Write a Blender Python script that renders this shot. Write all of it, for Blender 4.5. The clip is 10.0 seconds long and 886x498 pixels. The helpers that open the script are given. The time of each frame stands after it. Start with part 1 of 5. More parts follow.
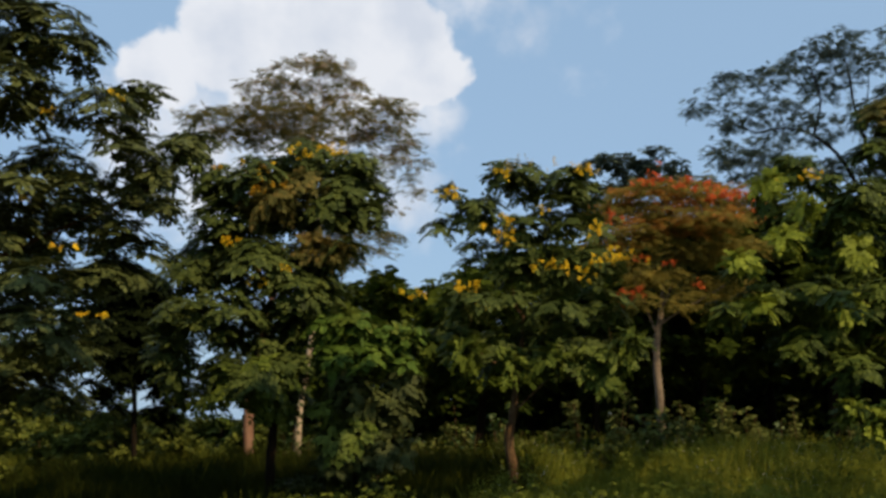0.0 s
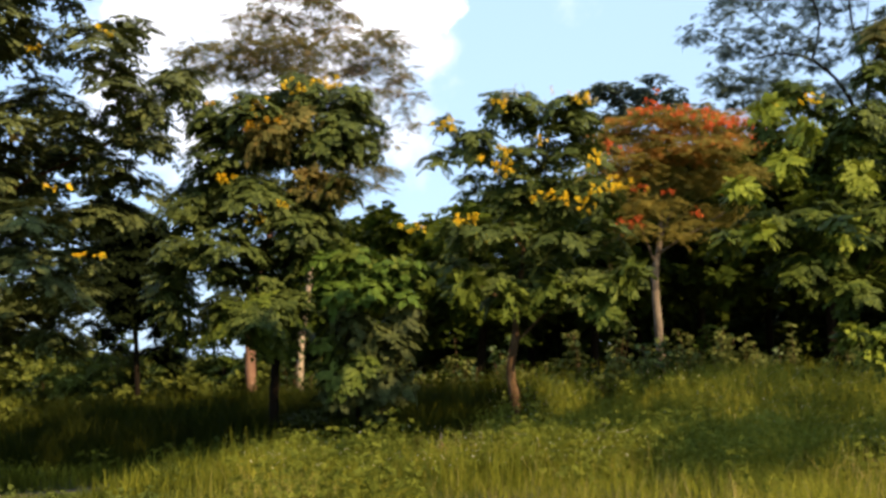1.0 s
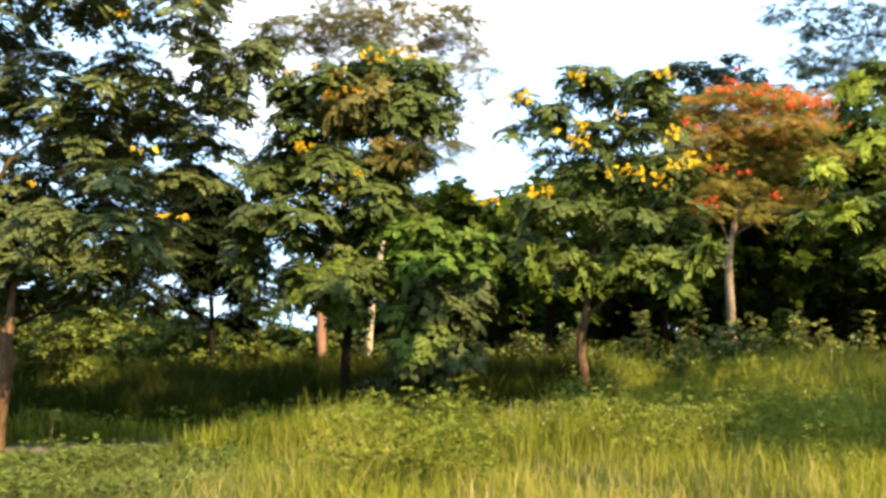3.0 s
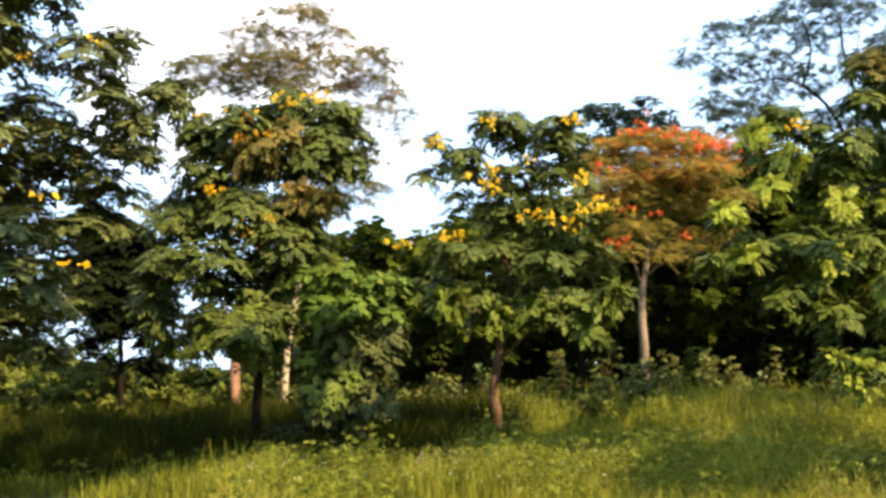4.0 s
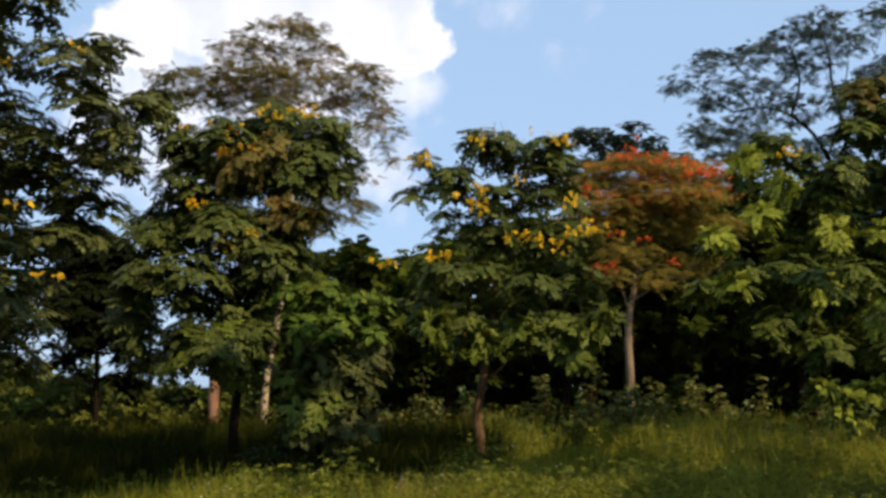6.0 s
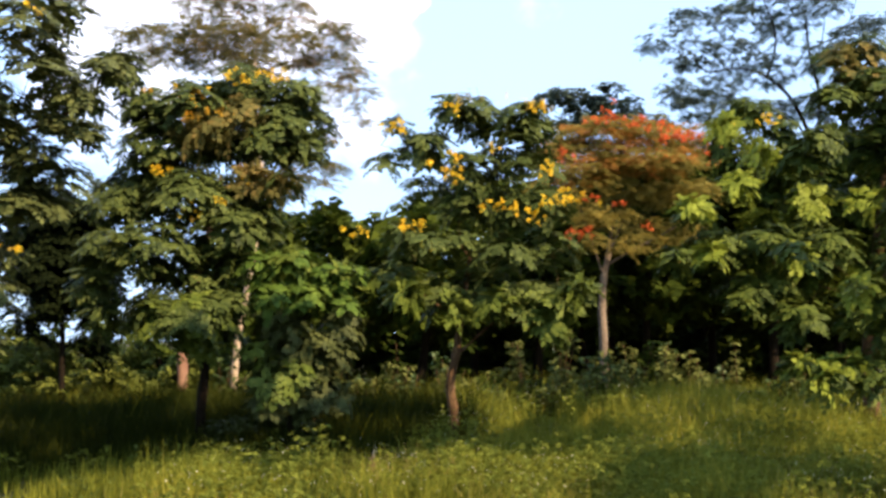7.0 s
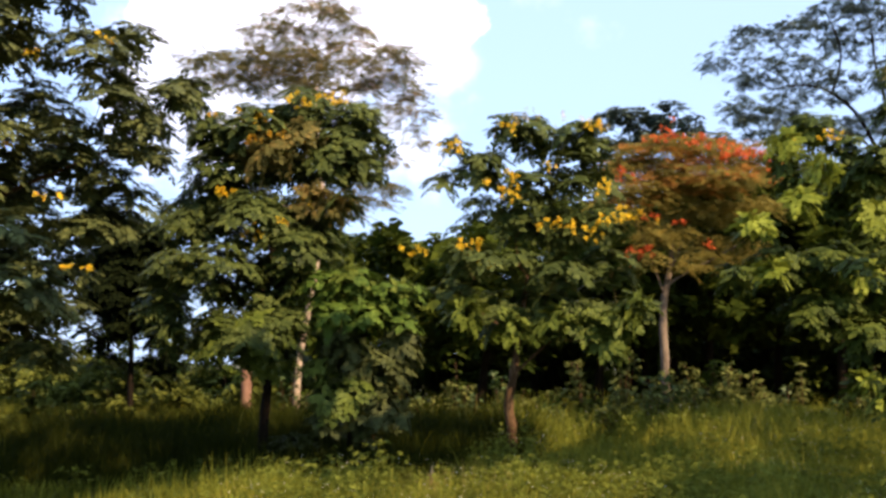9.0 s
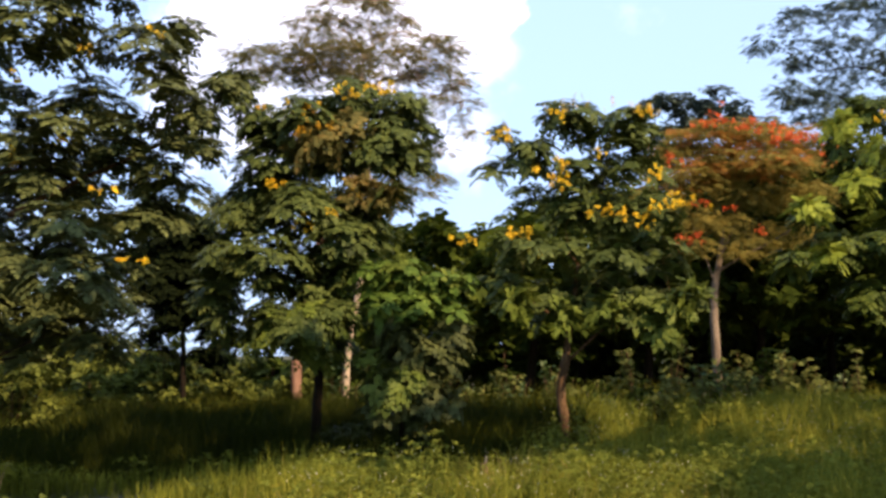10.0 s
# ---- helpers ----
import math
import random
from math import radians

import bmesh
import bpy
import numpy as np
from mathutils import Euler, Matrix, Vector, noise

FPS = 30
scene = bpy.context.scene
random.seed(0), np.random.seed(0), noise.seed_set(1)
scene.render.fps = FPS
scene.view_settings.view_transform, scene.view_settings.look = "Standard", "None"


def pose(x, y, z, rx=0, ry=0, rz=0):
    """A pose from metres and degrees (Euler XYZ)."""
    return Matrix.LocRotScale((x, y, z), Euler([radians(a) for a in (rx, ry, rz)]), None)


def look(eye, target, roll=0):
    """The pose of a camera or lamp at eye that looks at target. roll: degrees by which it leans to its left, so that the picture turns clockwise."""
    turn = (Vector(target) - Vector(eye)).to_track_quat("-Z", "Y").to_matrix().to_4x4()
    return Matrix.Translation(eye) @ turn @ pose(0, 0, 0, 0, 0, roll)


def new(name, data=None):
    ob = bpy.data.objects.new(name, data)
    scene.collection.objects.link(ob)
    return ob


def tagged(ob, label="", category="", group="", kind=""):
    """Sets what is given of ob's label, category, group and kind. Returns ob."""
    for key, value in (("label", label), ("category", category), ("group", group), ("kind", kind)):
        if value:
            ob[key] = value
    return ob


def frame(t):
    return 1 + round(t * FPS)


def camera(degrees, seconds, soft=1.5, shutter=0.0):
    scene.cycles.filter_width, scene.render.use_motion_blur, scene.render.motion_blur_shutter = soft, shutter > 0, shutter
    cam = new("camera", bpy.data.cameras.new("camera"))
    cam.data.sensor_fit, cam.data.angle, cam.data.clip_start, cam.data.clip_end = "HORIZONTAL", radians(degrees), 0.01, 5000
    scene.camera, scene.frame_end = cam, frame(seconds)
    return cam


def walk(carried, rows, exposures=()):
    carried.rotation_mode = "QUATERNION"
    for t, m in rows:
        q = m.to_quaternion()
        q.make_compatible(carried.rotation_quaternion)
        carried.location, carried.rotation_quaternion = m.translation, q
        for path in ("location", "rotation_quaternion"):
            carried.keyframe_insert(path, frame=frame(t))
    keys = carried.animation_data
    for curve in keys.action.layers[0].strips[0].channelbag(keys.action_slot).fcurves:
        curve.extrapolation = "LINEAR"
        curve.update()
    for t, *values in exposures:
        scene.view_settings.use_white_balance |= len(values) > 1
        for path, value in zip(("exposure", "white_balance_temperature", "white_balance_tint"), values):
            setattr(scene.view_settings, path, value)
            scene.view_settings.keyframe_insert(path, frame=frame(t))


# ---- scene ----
# ---- camera ----
cam = camera(50.0, 10.0, soft=3.1)
# seconds, x, y, z, turn to the left, tilt up, lean to the left
PATH = [
    (0, -0.030, -0.253, 1.563, -3.20, 9.93, -1.02),
    (0.5, -0.024, -0.204, 1.570, -4.24, 8.55, -1.90),
    (1, -0.059, -0.146, 1.547, -3.30, 6.02, -2.25),
    (1.5, -0.135, -0.156, 1.481, -0.88, 5.20, 1.17),
    (2, -0.207, -0.192, 1.431, 2.71, 5.88, 0.81),
    (2.2, -0.250, -0.241, 1.380, 2.39, 4.36, 0.53),
    (3.3, -0.128, -0.161, 1.437, 0.33, 5.28, -0.22),
    (3.5, -0.108, -0.148, 1.474, 0.00, 5.50, 0.00),
    (4, 0.038, -0.206, 1.551, -3.81, 6.96, -1.04),
    (4.5, 0.066, -0.237, 1.533, -3.66, 10.38, 1.08),
    (5, 0.054, -0.191, 1.508, -2.95, 8.93, 1.95),
    (5.5, 0.023, -0.027, 1.529, -3.59, 10.55, 2.04),
    (5.7, 0.050, 0.006, 1.536, -3.93, 9.90, 0.84),
    (6.8, 0.065, 0.351, 1.742, -5.51, 5.41, -0.10),
    (7, 0.076, 0.377, 1.806, -6.32, 5.63, 0.18),
    (7.5, 0.119, 0.302, 1.803, -5.77, 7.25, -0.28),
    (8, 0.134, 0.287, 1.764, -6.13, 7.91, 0.51),
    (8.5, 0.136, 0.271, 1.757, -4.48, 6.74, 0.57),
    (9, 0.123, 0.243, 1.738, -2.60, 6.94, 0.30),
    (9.5, 0.057, 0.276, 1.726, -1.01, 7.51, -0.22),
    (10, 0.001, 0.305, 1.720, -0.06, 6.38, -0.13),
]

EXPOSURES = [
    (0.0, 0.11, 6300, 9), (0.5, 0.40, 6300, 9), (1.0, 1.02, 6450, 13), (1.5, 1.57, 6150, 10), (2.0, 1.84, 6020, 8), (2.2, 1.86, 6010, 8), (3.3, 2.10, 6350, 10), (3.5, 2.12, 6393, 11), (4.0, 1.87, 6500, 13),
    (4.5, 0.81, 6450, 13),
    (5.0, 0.38, 6450, 13), (5.5, 0.50, 6370, 13), (5.7, 0.47, 6370, 13), (6.8, 1.12, 6080, 17), (7.0, 1.43, 6050, 17), (7.5, 1.52, 6020, 17), (8.0, 0.97, 6220, 22), (8.5, 1.07, 6220, 22), (9.0, 1.17, 6220, 22), (9.5, 1.17, 6220, 22), (10.0, 1.16, 6220, 22),
]
walk(cam, [(t, pose(x, y, z, 90 + tilt, 0, turn) @ pose(0, 0, 0, 0, 0, lean)) for t, x, y, z, turn, tilt, lean in PATH], EXPOSURES)

# ---- daylight ----
SUN_HEIGHT, SUN_TURN = radians(41), radians(142)
TO_SUN = Vector((math.sin(SUN_TURN) * math.cos(SUN_HEIGHT), math.cos(SUN_TURN) * math.cos(SUN_HEIGHT), math.sin(SUN_HEIGHT)))
sun = new("sun", bpy.data.lights.new("sun", "SUN"))
sun.data.energy, sun.data.angle, sun.data.color = 5.0, radians(0.6), (1.0, 0.77, 0.48)
sun.matrix_world = look(TO_SUN * 100, (0, 0, 0))

# small node helpers
def node(nt, kind, **values):
    made = nt.nodes.new(kind)
    for key, value in values.items():
        made.inputs[key.replace("_", " ")].default_value = value
    return made


def ramp(nt, stops):
    made = nt.nodes.new("ShaderNodeValToRGB")
    made.color_ramp.elements[0].position, made.color_ramp.elements[0].color = stops[0][0], (*stops[0][1], 1)
    made.color_ramp.elements[1].position, made.color_ramp.elements[1].color = stops[-1][0], (*stops[-1][1], 1)
    for place, colour in stops[1:-1]:
        made.color_ramp.elements.new(place).color = (*colour, 1)
    return made


# cumulus in the sky: direction, radius in degrees, thickness
CLOUDS = [
    (-0.226, 0.911, 0.344, 2.5, 1.6),
    (-0.149, 0.915, 0.375, 3.3, 1.6),
    (-0.073, 0.916, 0.395, 4.8, 1.6),
    (0.001, 0.929, 0.370, 3.6, 1.6),
    (0.029, 0.935, 0.354, 2.3, 1.6),
    (-0.092, 0.937, 0.337, 4.8, 1.3),
    (-0.220, 0.927, 0.303, 4.4, 0.75),
    (0.027, 0.949, 0.314, 3.2, 0.7),
    (-0.000, 0.968, 0.249, 5.1, 0.62),
    (0.121, 0.900, 0.420, 4.1, 0.44),
    (0.178, 0.894, 0.411, 3.1, 0.4),
    (0.119, 0.942, 0.313, 0.9, 0.42),
    (0.205, 0.910, 0.361, 2.7, 0.3),
    (-0.205, 0.942, 0.266, 5.8, 0.75),
    (-0.048, 0.878, 0.476, 5.6, 1.2),
    (0.064, 0.890, 0.451, 4.4, 0.7),
]


def daylight_sky():
    world = bpy.data.worlds.new("sky")
    scene.world = world
    world.use_nodes = True
    nt = world.node_tree
    nt.nodes.clear()
    link = nt.links.new
    out = nt.nodes.new("ShaderNodeOutputWorld")
    back = nt.nodes.new("ShaderNodeBackground")
    sky = nt.nodes.new("ShaderNodeTexSky")
    sky.sky_type, sky.sun_disc = "NISHITA", False
    sky.sun_elevation, sky.sun_rotation = SUN_HEIGHT, SUN_TURN
    sky.air_density, sky.dust_density, sky.ozone_density = 1.0, 1.2, 1.5
    coord = nt.nodes.new("ShaderNodeTexCoord")
    # ragged edges: the direction is pushed about by a fine and a coarse noise
    way = coord.outputs["Generated"]
    for scale, amount in ((20.0, 0.045), (55.0, 0.02)):
        tex = nt.nodes.new("ShaderNodeTexNoise")
        tex.inputs["Scale"].default_value, tex.inputs["Detail"].default_value = scale, 4.0
        link(coord.outputs["Generated"], tex.inputs["Vector"])
        sub = nt.nodes.new("ShaderNodeVectorMath")
        sub.operation = "SUBTRACT"
        sub.inputs[1].default_value = (0.5, 0.5, 0.5)
        link(tex.outputs["Color"], sub.inputs[0])
        mul = nt.nodes.new("ShaderNodeVectorMath")
        mul.operation = "SCALE"
        mul.inputs["Scale"].default_value = amount
        link(sub.outputs[0], mul.inputs[0])
        add = nt.nodes.new("ShaderNodeVectorMath")
        link(way, add.inputs[0])
        link(mul.outputs[0], add.inputs[1])
        way = add.outputs[0]
    norm = nt.nodes.new("ShaderNodeVectorMath")
    norm.operation = "NORMALIZE"
    link(way, norm.inputs[0])
    cover = None
    for x, y, z, size, thick in CLOUDS:
        dot = nt.nodes.new("ShaderNodeVectorMath")
        dot.operation = "DOT_PRODUCT"
        dot.inputs[1].default_value = (x, y, z)
        link(norm.outputs[0], dot.inputs[0])
        soft = nt.nodes.new("ShaderNodeMapRange")
        soft.interpolation_type = "SMOOTHSTEP"
        soft.inputs["From Min"].default_value = math.cos(radians(size * 1.35))
        soft.inputs["From Max"].default_value = math.cos(radians(size * (0.45 if thick > 1.0 else 0.0)))
        soft.inputs["To Max"].default_value = thick
        link(dot.outputs["Value"], soft.inputs["Value"])
        if cover is None:
            cover = soft.outputs[0]
        else:
            top = nt.nodes.new("ShaderNodeMath")
            top.operation = "MAXIMUM"
            link(cover, top.inputs[0])
            link(soft.outputs[0], top.inputs[1])
            cover = top.outputs[0]
    puff = nt.nodes.new("ShaderNodeTexNoise")
    puff.inputs["Scale"].default_value, puff.inputs["Detail"].default_value = 24.0, 6.0
    link(coord.outputs["Generated"], puff.inputs["Vector"])
    billow = nt.nodes.new("ShaderNodeMath")
    billow.operation = "MULTIPLY_ADD"
    billow.inputs[1].default_value, billow.inputs[2].default_value = 1.0, -0.5
    link(puff.outputs["Fac"], billow.inputs[0])
    total = nt.nodes.new("ShaderNodeMath")
    link(cover, total.inputs[0])
    link(billow.outputs[0], total.inputs[1])
    edge = nt.nodes.new("ShaderNodeMapRange")
    edge.interpolation_type = "SMOOTHSTEP"
    edge.inputs["From Min"].default_value, edge.inputs["From Max"].default_value = 0.25, 0.95
    link(total.outputs[0], edge.inputs["Value"])
    cover = edge.outputs[0]
    mix = nt.nodes.new("ShaderNodeMix")
    mix.data_type = "RGBA"
    link(cover, mix.inputs["Factor"])
    haze = nt.nodes.new("ShaderNodeMix")
    haze.data_type = "RGBA"
    haze.inputs["Factor"].default_value = 0.58
    haze.inputs["B"].default_value = (7.05, 10.1, 13.7, 1)
    link(sky.outputs["Color"], haze.inputs["A"])
    link(haze.outputs["Result"], mix.inputs["A"])
    tone = nt.nodes.new("ShaderNodeTexNoise")
    tone.inputs["Scale"].default_value, tone.inputs["Detail"].default_value = 11.0, 5.0
    link(coord.outputs["Generated"], tone.inputs["Vector"])
    body = ramp(nt, [(0.38, (9.6, 10.1, 11.2)), (0.58, (11.9, 12.0, 12.5))])
    link(tone.outputs["Fac"], body.inputs["Fac"])
    link(body.outputs["Color"], mix.inputs["B"])
    link(mix.outputs["Result"], back.inputs["Color"])
    back.inputs["Strength"].default_value = 0.064
    link(back.outputs[0], out.inputs[0])


daylight_sky()


# ---- materials ----
def foliage(name, dark, mid, light, patch=1.2, rough=0.62, through_light=0.24, gloss=0.12):
    """Leaves: every leaf has its own tint, and tints drift over the crown in patches."""
    mat = bpy.data.materials.new(name)
    mat.use_nodes = True
    nt = mat.node_tree
    nt.nodes.clear()
    link = nt.links.new
    out = nt.nodes.new("ShaderNodeOutputMaterial")
    geo = nt.nodes.new("ShaderNodeNewGeometry")
    coord = nt.nodes.new("ShaderNodeTexCoord")
    tex = node(nt, "ShaderNodeTexNoise", Scale=patch * 1.8, Detail=3.0, Roughness=0.75)
    link(coord.outputs["Object"], tex.inputs["Vector"])
    mix = nt.nodes.new("ShaderNodeMix")
    mix.inputs["Factor"].default_value = 0.8
    link(geo.outputs["Random Per Island"], mix.inputs["A"])
    link(tex.outputs["Fac"], mix.inputs["B"])
    shade = ramp(nt, [(0.3, dark), (0.5, mid), (0.7, light)])
    link(mix.outputs["Result"], shade.inputs["Fac"])
    leaf = node(nt, "ShaderNodeBsdfPrincipled", Roughness=rough)
    leaf.inputs["Specular IOR Level"].default_value = gloss
    glow = nt.nodes.new("ShaderNodeBsdfTranslucent")
    both = nt.nodes.new("ShaderNodeMixShader")
    both.inputs["Fac"].default_value = through_light
    link(shade.outputs["Color"], leaf.inputs["Base Color"])
    link(shade.outputs["Color"], glow.inputs["Color"])
    link(leaf.outputs[0], both.inputs[1])
    link(glow.outputs[0], both.inputs[2])
    link(both.outputs[0], out.inputs[0])
    return mat


def solid(name, stops, scale=4.0, rough=0.85, bump=0.0, stretch=(1, 1, 1), fine=40.0):
    """Bark, soil and stone: two scales of noise through a ramp of colours, with relief."""
    mat = bpy.data.materials.new(name)
    mat.use_nodes = True
    nt = mat.node_tree
    link = nt.links.new
    leaf = nt.nodes["Principled BSDF"]
    coord = nt.nodes.new("ShaderNodeTexCoord")
    place = nt.nodes.new("ShaderNodeMapping")
    place.inputs["Scale"].default_value = stretch
    link(coord.outputs["Object"], place.inputs["Vector"])
    big = node(nt, "ShaderNodeTexNoise", Scale=scale, Detail=6.0, Roughness=0.65)
    small = node(nt, "ShaderNodeTexNoise", Scale=fine, Detail=3.0)
    link(place.outputs[0], big.inputs["Vector"])
    link(place.outputs[0], small.inputs["Vector"])
    mix = nt.nodes.new("ShaderNodeMix")
    mix.inputs["Factor"].default_value = 0.35
    link(big.outputs["Fac"], mix.inputs["A"])
    link(small.outputs["Fac"], mix.inputs["B"])
    shade = ramp(nt, stops)
    link(mix.outputs["Result"], shade.inputs["Fac"])
    link(shade.outputs["Color"], leaf.inputs["Base Color"])
    leaf.inputs["Roughness"].default_value = rough
    leaf.inputs["Specular IOR Level"].default_value = 0.12
    if bump:
        rise = node(nt, "ShaderNodeBump", Strength=bump, Distance=0.03)
        link(mix.outputs["Result"], rise.inputs["Height"])
        link(rise.outputs[0], leaf.inputs["Normal"])
    return mat


LEAF_YELLOW_TREE = foliage("leaf_mid_green", (0.018, 0.028, 0.006), (0.054, 0.073, 0.015), (0.108, 0.130, 0.028), 1.3)
LEAF_DARK = foliage("leaf_dark_green", (0.014, 0.022, 0.003), (0.034, 0.049, 0.005), (0.073, 0.093, 0.010), 0.9, 0.7, 0.3, 0.05)
# nearly black: deep shade is put into this leaf colour
LEAF_SHADE_BLACK = foliage("leaf_shade_black", (0.003, 0.0045, 0.0015), (0.006, 0.009, 0.0025), (0.013, 0.018, 0.0045), 0.9, 0.8, 0.1, 0.02)
LEAF_WOOD = foliage("leaf_wood", (0.022, 0.04, 0.012), (0.06, 0.095, 0.020), (0.13, 0.175, 0.034), 0.8, 0.55, 0.3, 0.25)
LEAF_THICKET = foliage("leaf_thicket", (0.030, 0.038, 0.006), (0.085, 0.100, 0.016), (0.160, 0.172, 0.028), 0.8, 0.7, 0.3, 0.05)
LEAF_LEFT = foliage("leaf_grey_green", (0.019, 0.025, 0.007), (0.058, 0.070, 0.019), (0.118, 0.132, 0.038), 1.3)
LEAF_LIME = foliage("leaf_lime", (0.085, 0.115, 0.010), (0.165, 0.20, 0.020), (0.27, 0.31, 0.036), 1.6, 0.6, 0.35, 0.1)
LEAF_FRESH = foliage("leaf_fresh_green", (0.016, 0.026, 0.004), (0.050, 0.072, 0.010), (0.110, 0.135, 0.019), 1.2)
LEAF_SHRUB = foliage("leaf_bright_shrub", (0.022, 0.044, 0.005), (0.060, 0.102, 0.012), (0.118, 0.170, 0.024), 1.2)
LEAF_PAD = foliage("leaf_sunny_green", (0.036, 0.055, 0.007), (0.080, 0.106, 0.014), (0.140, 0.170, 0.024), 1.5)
LEAF_DULL = foliage("leaf_dull_olive", (0.021, 0.027, 0.008), (0.055, 0.066, 0.018), (0.095, 0.108, 0.030), 1.2)
LEAF_OLIVE = foliage("leaf_olive_brown", (0.095, 0.086, 0.018), (0.215, 0.180, 0.038), (0.34, 0.255, 0.052), 1.0, 0.6, 0.48, 0.05)
LEAF_EMBER = foliage("leaf_ember_orange", (0.17, 0.105, 0.022), (0.33, 0.155, 0.032), (0.48, 0.195, 0.042), 1.2, 0.6, 0.48, 0.05)
LEAF_RUSTY = foliage("leaf_rusty_olive", (0.055, 0.058, 0.018), (0.135, 0.125, 0.036), (0.27, 0.185, 0.052), 0.7, 0.65, 0.45, 0.05)
LEAF_TAN = foliage("leaf_dry_tan", (0.16, 0.12, 0.08), (0.27, 0.21, 0.14), (0.38, 0.30, 0.21), 1.0)
SEED_STALK = foliage("seed_stalk", (0.25, 0.17, 0.05), (0.42, 0.32, 0.10), (0.6, 0.5, 0.2), 3.0, 0.7)
# the blue of distance haze is mixed into these far leaves
LEAF_HAZE = foliage("leaf_haze_blue_green", (0.024, 0.037, 0.026), (0.053, 0.074, 0.053), (0.092, 0.115, 0.076), 0.5)
LEAF_GREY = foliage("leaf_grey_weed", (0.048, 0.056, 0.012), (0.110, 0.122, 0.028), (0.180, 0.190, 0.046), 1.2, 0.65, 0.35, 0.05)
LEAF_WEED = foliage("leaf_weed", (0.05, 0.063, 0.007), (0.12, 0.135, 0.014), (0.21, 0.22, 0.028), 1.4, 0.7, 0.3, 0.05)
LEAF_HERB = foliage("leaf_herb", (0.05, 0.062, 0.008), (0.112, 0.130, 0.017), (0.185, 0.20, 0.029), 0.9, 0.7, 0.35, 0.03)
LEAF_COVER = foliage("leaf_ground_cover", (0.038, 0.052, 0.010), (0.082, 0.104, 0.021), (0.138, 0.162, 0.036), 0.9, 0.7, 0.35, 0.03)
GRASS_GOLD = foliage("grass_yellow_green", (0.085, 0.095, 0.010), (0.175, 0.182, 0.019), (0.30, 0.28, 0.036), 0.55, 0.7, 0.42, 0.03)
GRASS_STRAW = foliage("grass_straw", (0.16, 0.12, 0.03), (0.30, 0.235, 0.07), (0.44, 0.36, 0.12), 0.8, 0.75, 0.35, 0.03)
GRASS_VERGE = foliage("grass_verge", (0.045, 0.060, 0.012), (0.105, 0.124, 0.026), (0.19, 0.20, 0.048), 0.7, 0.7, 0.4, 0.04)
GRASS_GREEN = foliage("grass_green", (0.036, 0.046, 0.005), (0.115, 0.125, 0.012), (0.24, 0.225, 0.026), 0.5, 0.7, 0.4, 0.04)
# grass darkened in its own colour to stand for shade under the trees
GRASS_SHADE = foliage("grass_shade_green", (0.008, 0.011, 0.0015), (0.018, 0.023, 0.002), (0.042, 0.046, 0.004), 0.6, 0.7, 0.3, 0.04)
PETAL_YELLOW = foliage("petal_yellow", (0.62, 0.37, 0.01), (0.78, 0.53, 0.018), (0.86, 0.68, 0.04), 6.0, 0.5, 0.35)
PETAL_ORANGE = foliage("petal_orange", (0.42, 0.20, 0.01), (0.55, 0.32, 0.02), (0.7, 0.46, 0.03), 6.0, 0.5, 0.35)
PETAL_RED = foliage("petal_red", (0.46, 0.075, 0.018), (0.60, 0.115, 0.026), (0.72, 0.18, 0.045), 5.0, 0.6, 0.3, 0.1)
PETAL_WHITE = foliage("petal_white", (0.6, 0.56, 0.38), (0.75, 0.71, 0.52), (0.8, 0.77, 0.62), 6.0, 0.6, 0.3)
# dark bark taken to near-black, with the crowns' shade in the colour
BARK_DARK_SHADE = solid("bark_dark_shade", [(0.3, (0.004, 0.003, 0.0015)), (0.5, (0.011, 0.007, 0.003)), (0.7, (0.030, 0.019, 0.008))], 5.0, 0.97, 0.9, (1, 1, 0.25))
BARK_BROWN = solid("bark_brown", [(0.3, (0.016, 0.009, 0.004)), (0.5, (0.075, 0.042, 0.018)), (0.7, (0.19, 0.115, 0.055))], 7.0, 0.95, 1.0, (1, 1, 0.3))
BARK_PALE = solid("bark_pale", [(0.3, (0.12, 0.09, 0.06)), (0.5, (0.30, 0.23, 0.15)), (0.7, (0.46, 0.37, 0.26))], 5.0, 0.9, 0.6, (1, 1, 0.3))
BARK_TAN = solid("bark_tan", [(0.3, (0.05, 0.037, 0.026)), (0.5, (0.145, 0.108, 0.072)), (0.7, (0.26, 0.20, 0.14))], 5.0, 0.9, 0.6, (1, 1, 0.3))
BARK_RED = solid("bark_red", [(0.3, (0.07, 0.035, 0.022)), (0.5, (0.17, 0.09, 0.055)), (0.7, (0.27, 0.16, 0.10))], 4.0, 0.9, 0.6, (1, 1, 0.3))
SOIL = solid("soil_and_litter", [(0.25, (0.02, 0.02, 0.009)), (0.5, (0.045, 0.045, 0.016)), (0.75, (0.11, 0.10, 0.04))], 0.8, 0.95, 0.5, (1, 1, 1), 9.0)
DIRT = solid("pale_dirt", [(0.3, (0.05, 0.034, 0.022)), (0.5, (0.10, 0.072, 0.046)), (0.7, (0.20, 0.15, 0.10))], 2.5, 0.95, 0.5)
STONE = solid("grey_stone", [(0.3, (0.025, 0.021, 0.016)), (0.5, (0.06, 0.05, 0.04)), (0.7, (0.11, 0.095, 0.08))], 6.0, 0.95, 0.7)

WHITE_PAINT = solid("weathered_white_paint", [(0.3, (0.5, 0.48, 0.42)), (0.5, (0.66, 0.65, 0.6)), (0.7, (0.76, 0.75, 0.7))], 12.0, 0.6, 0.2)


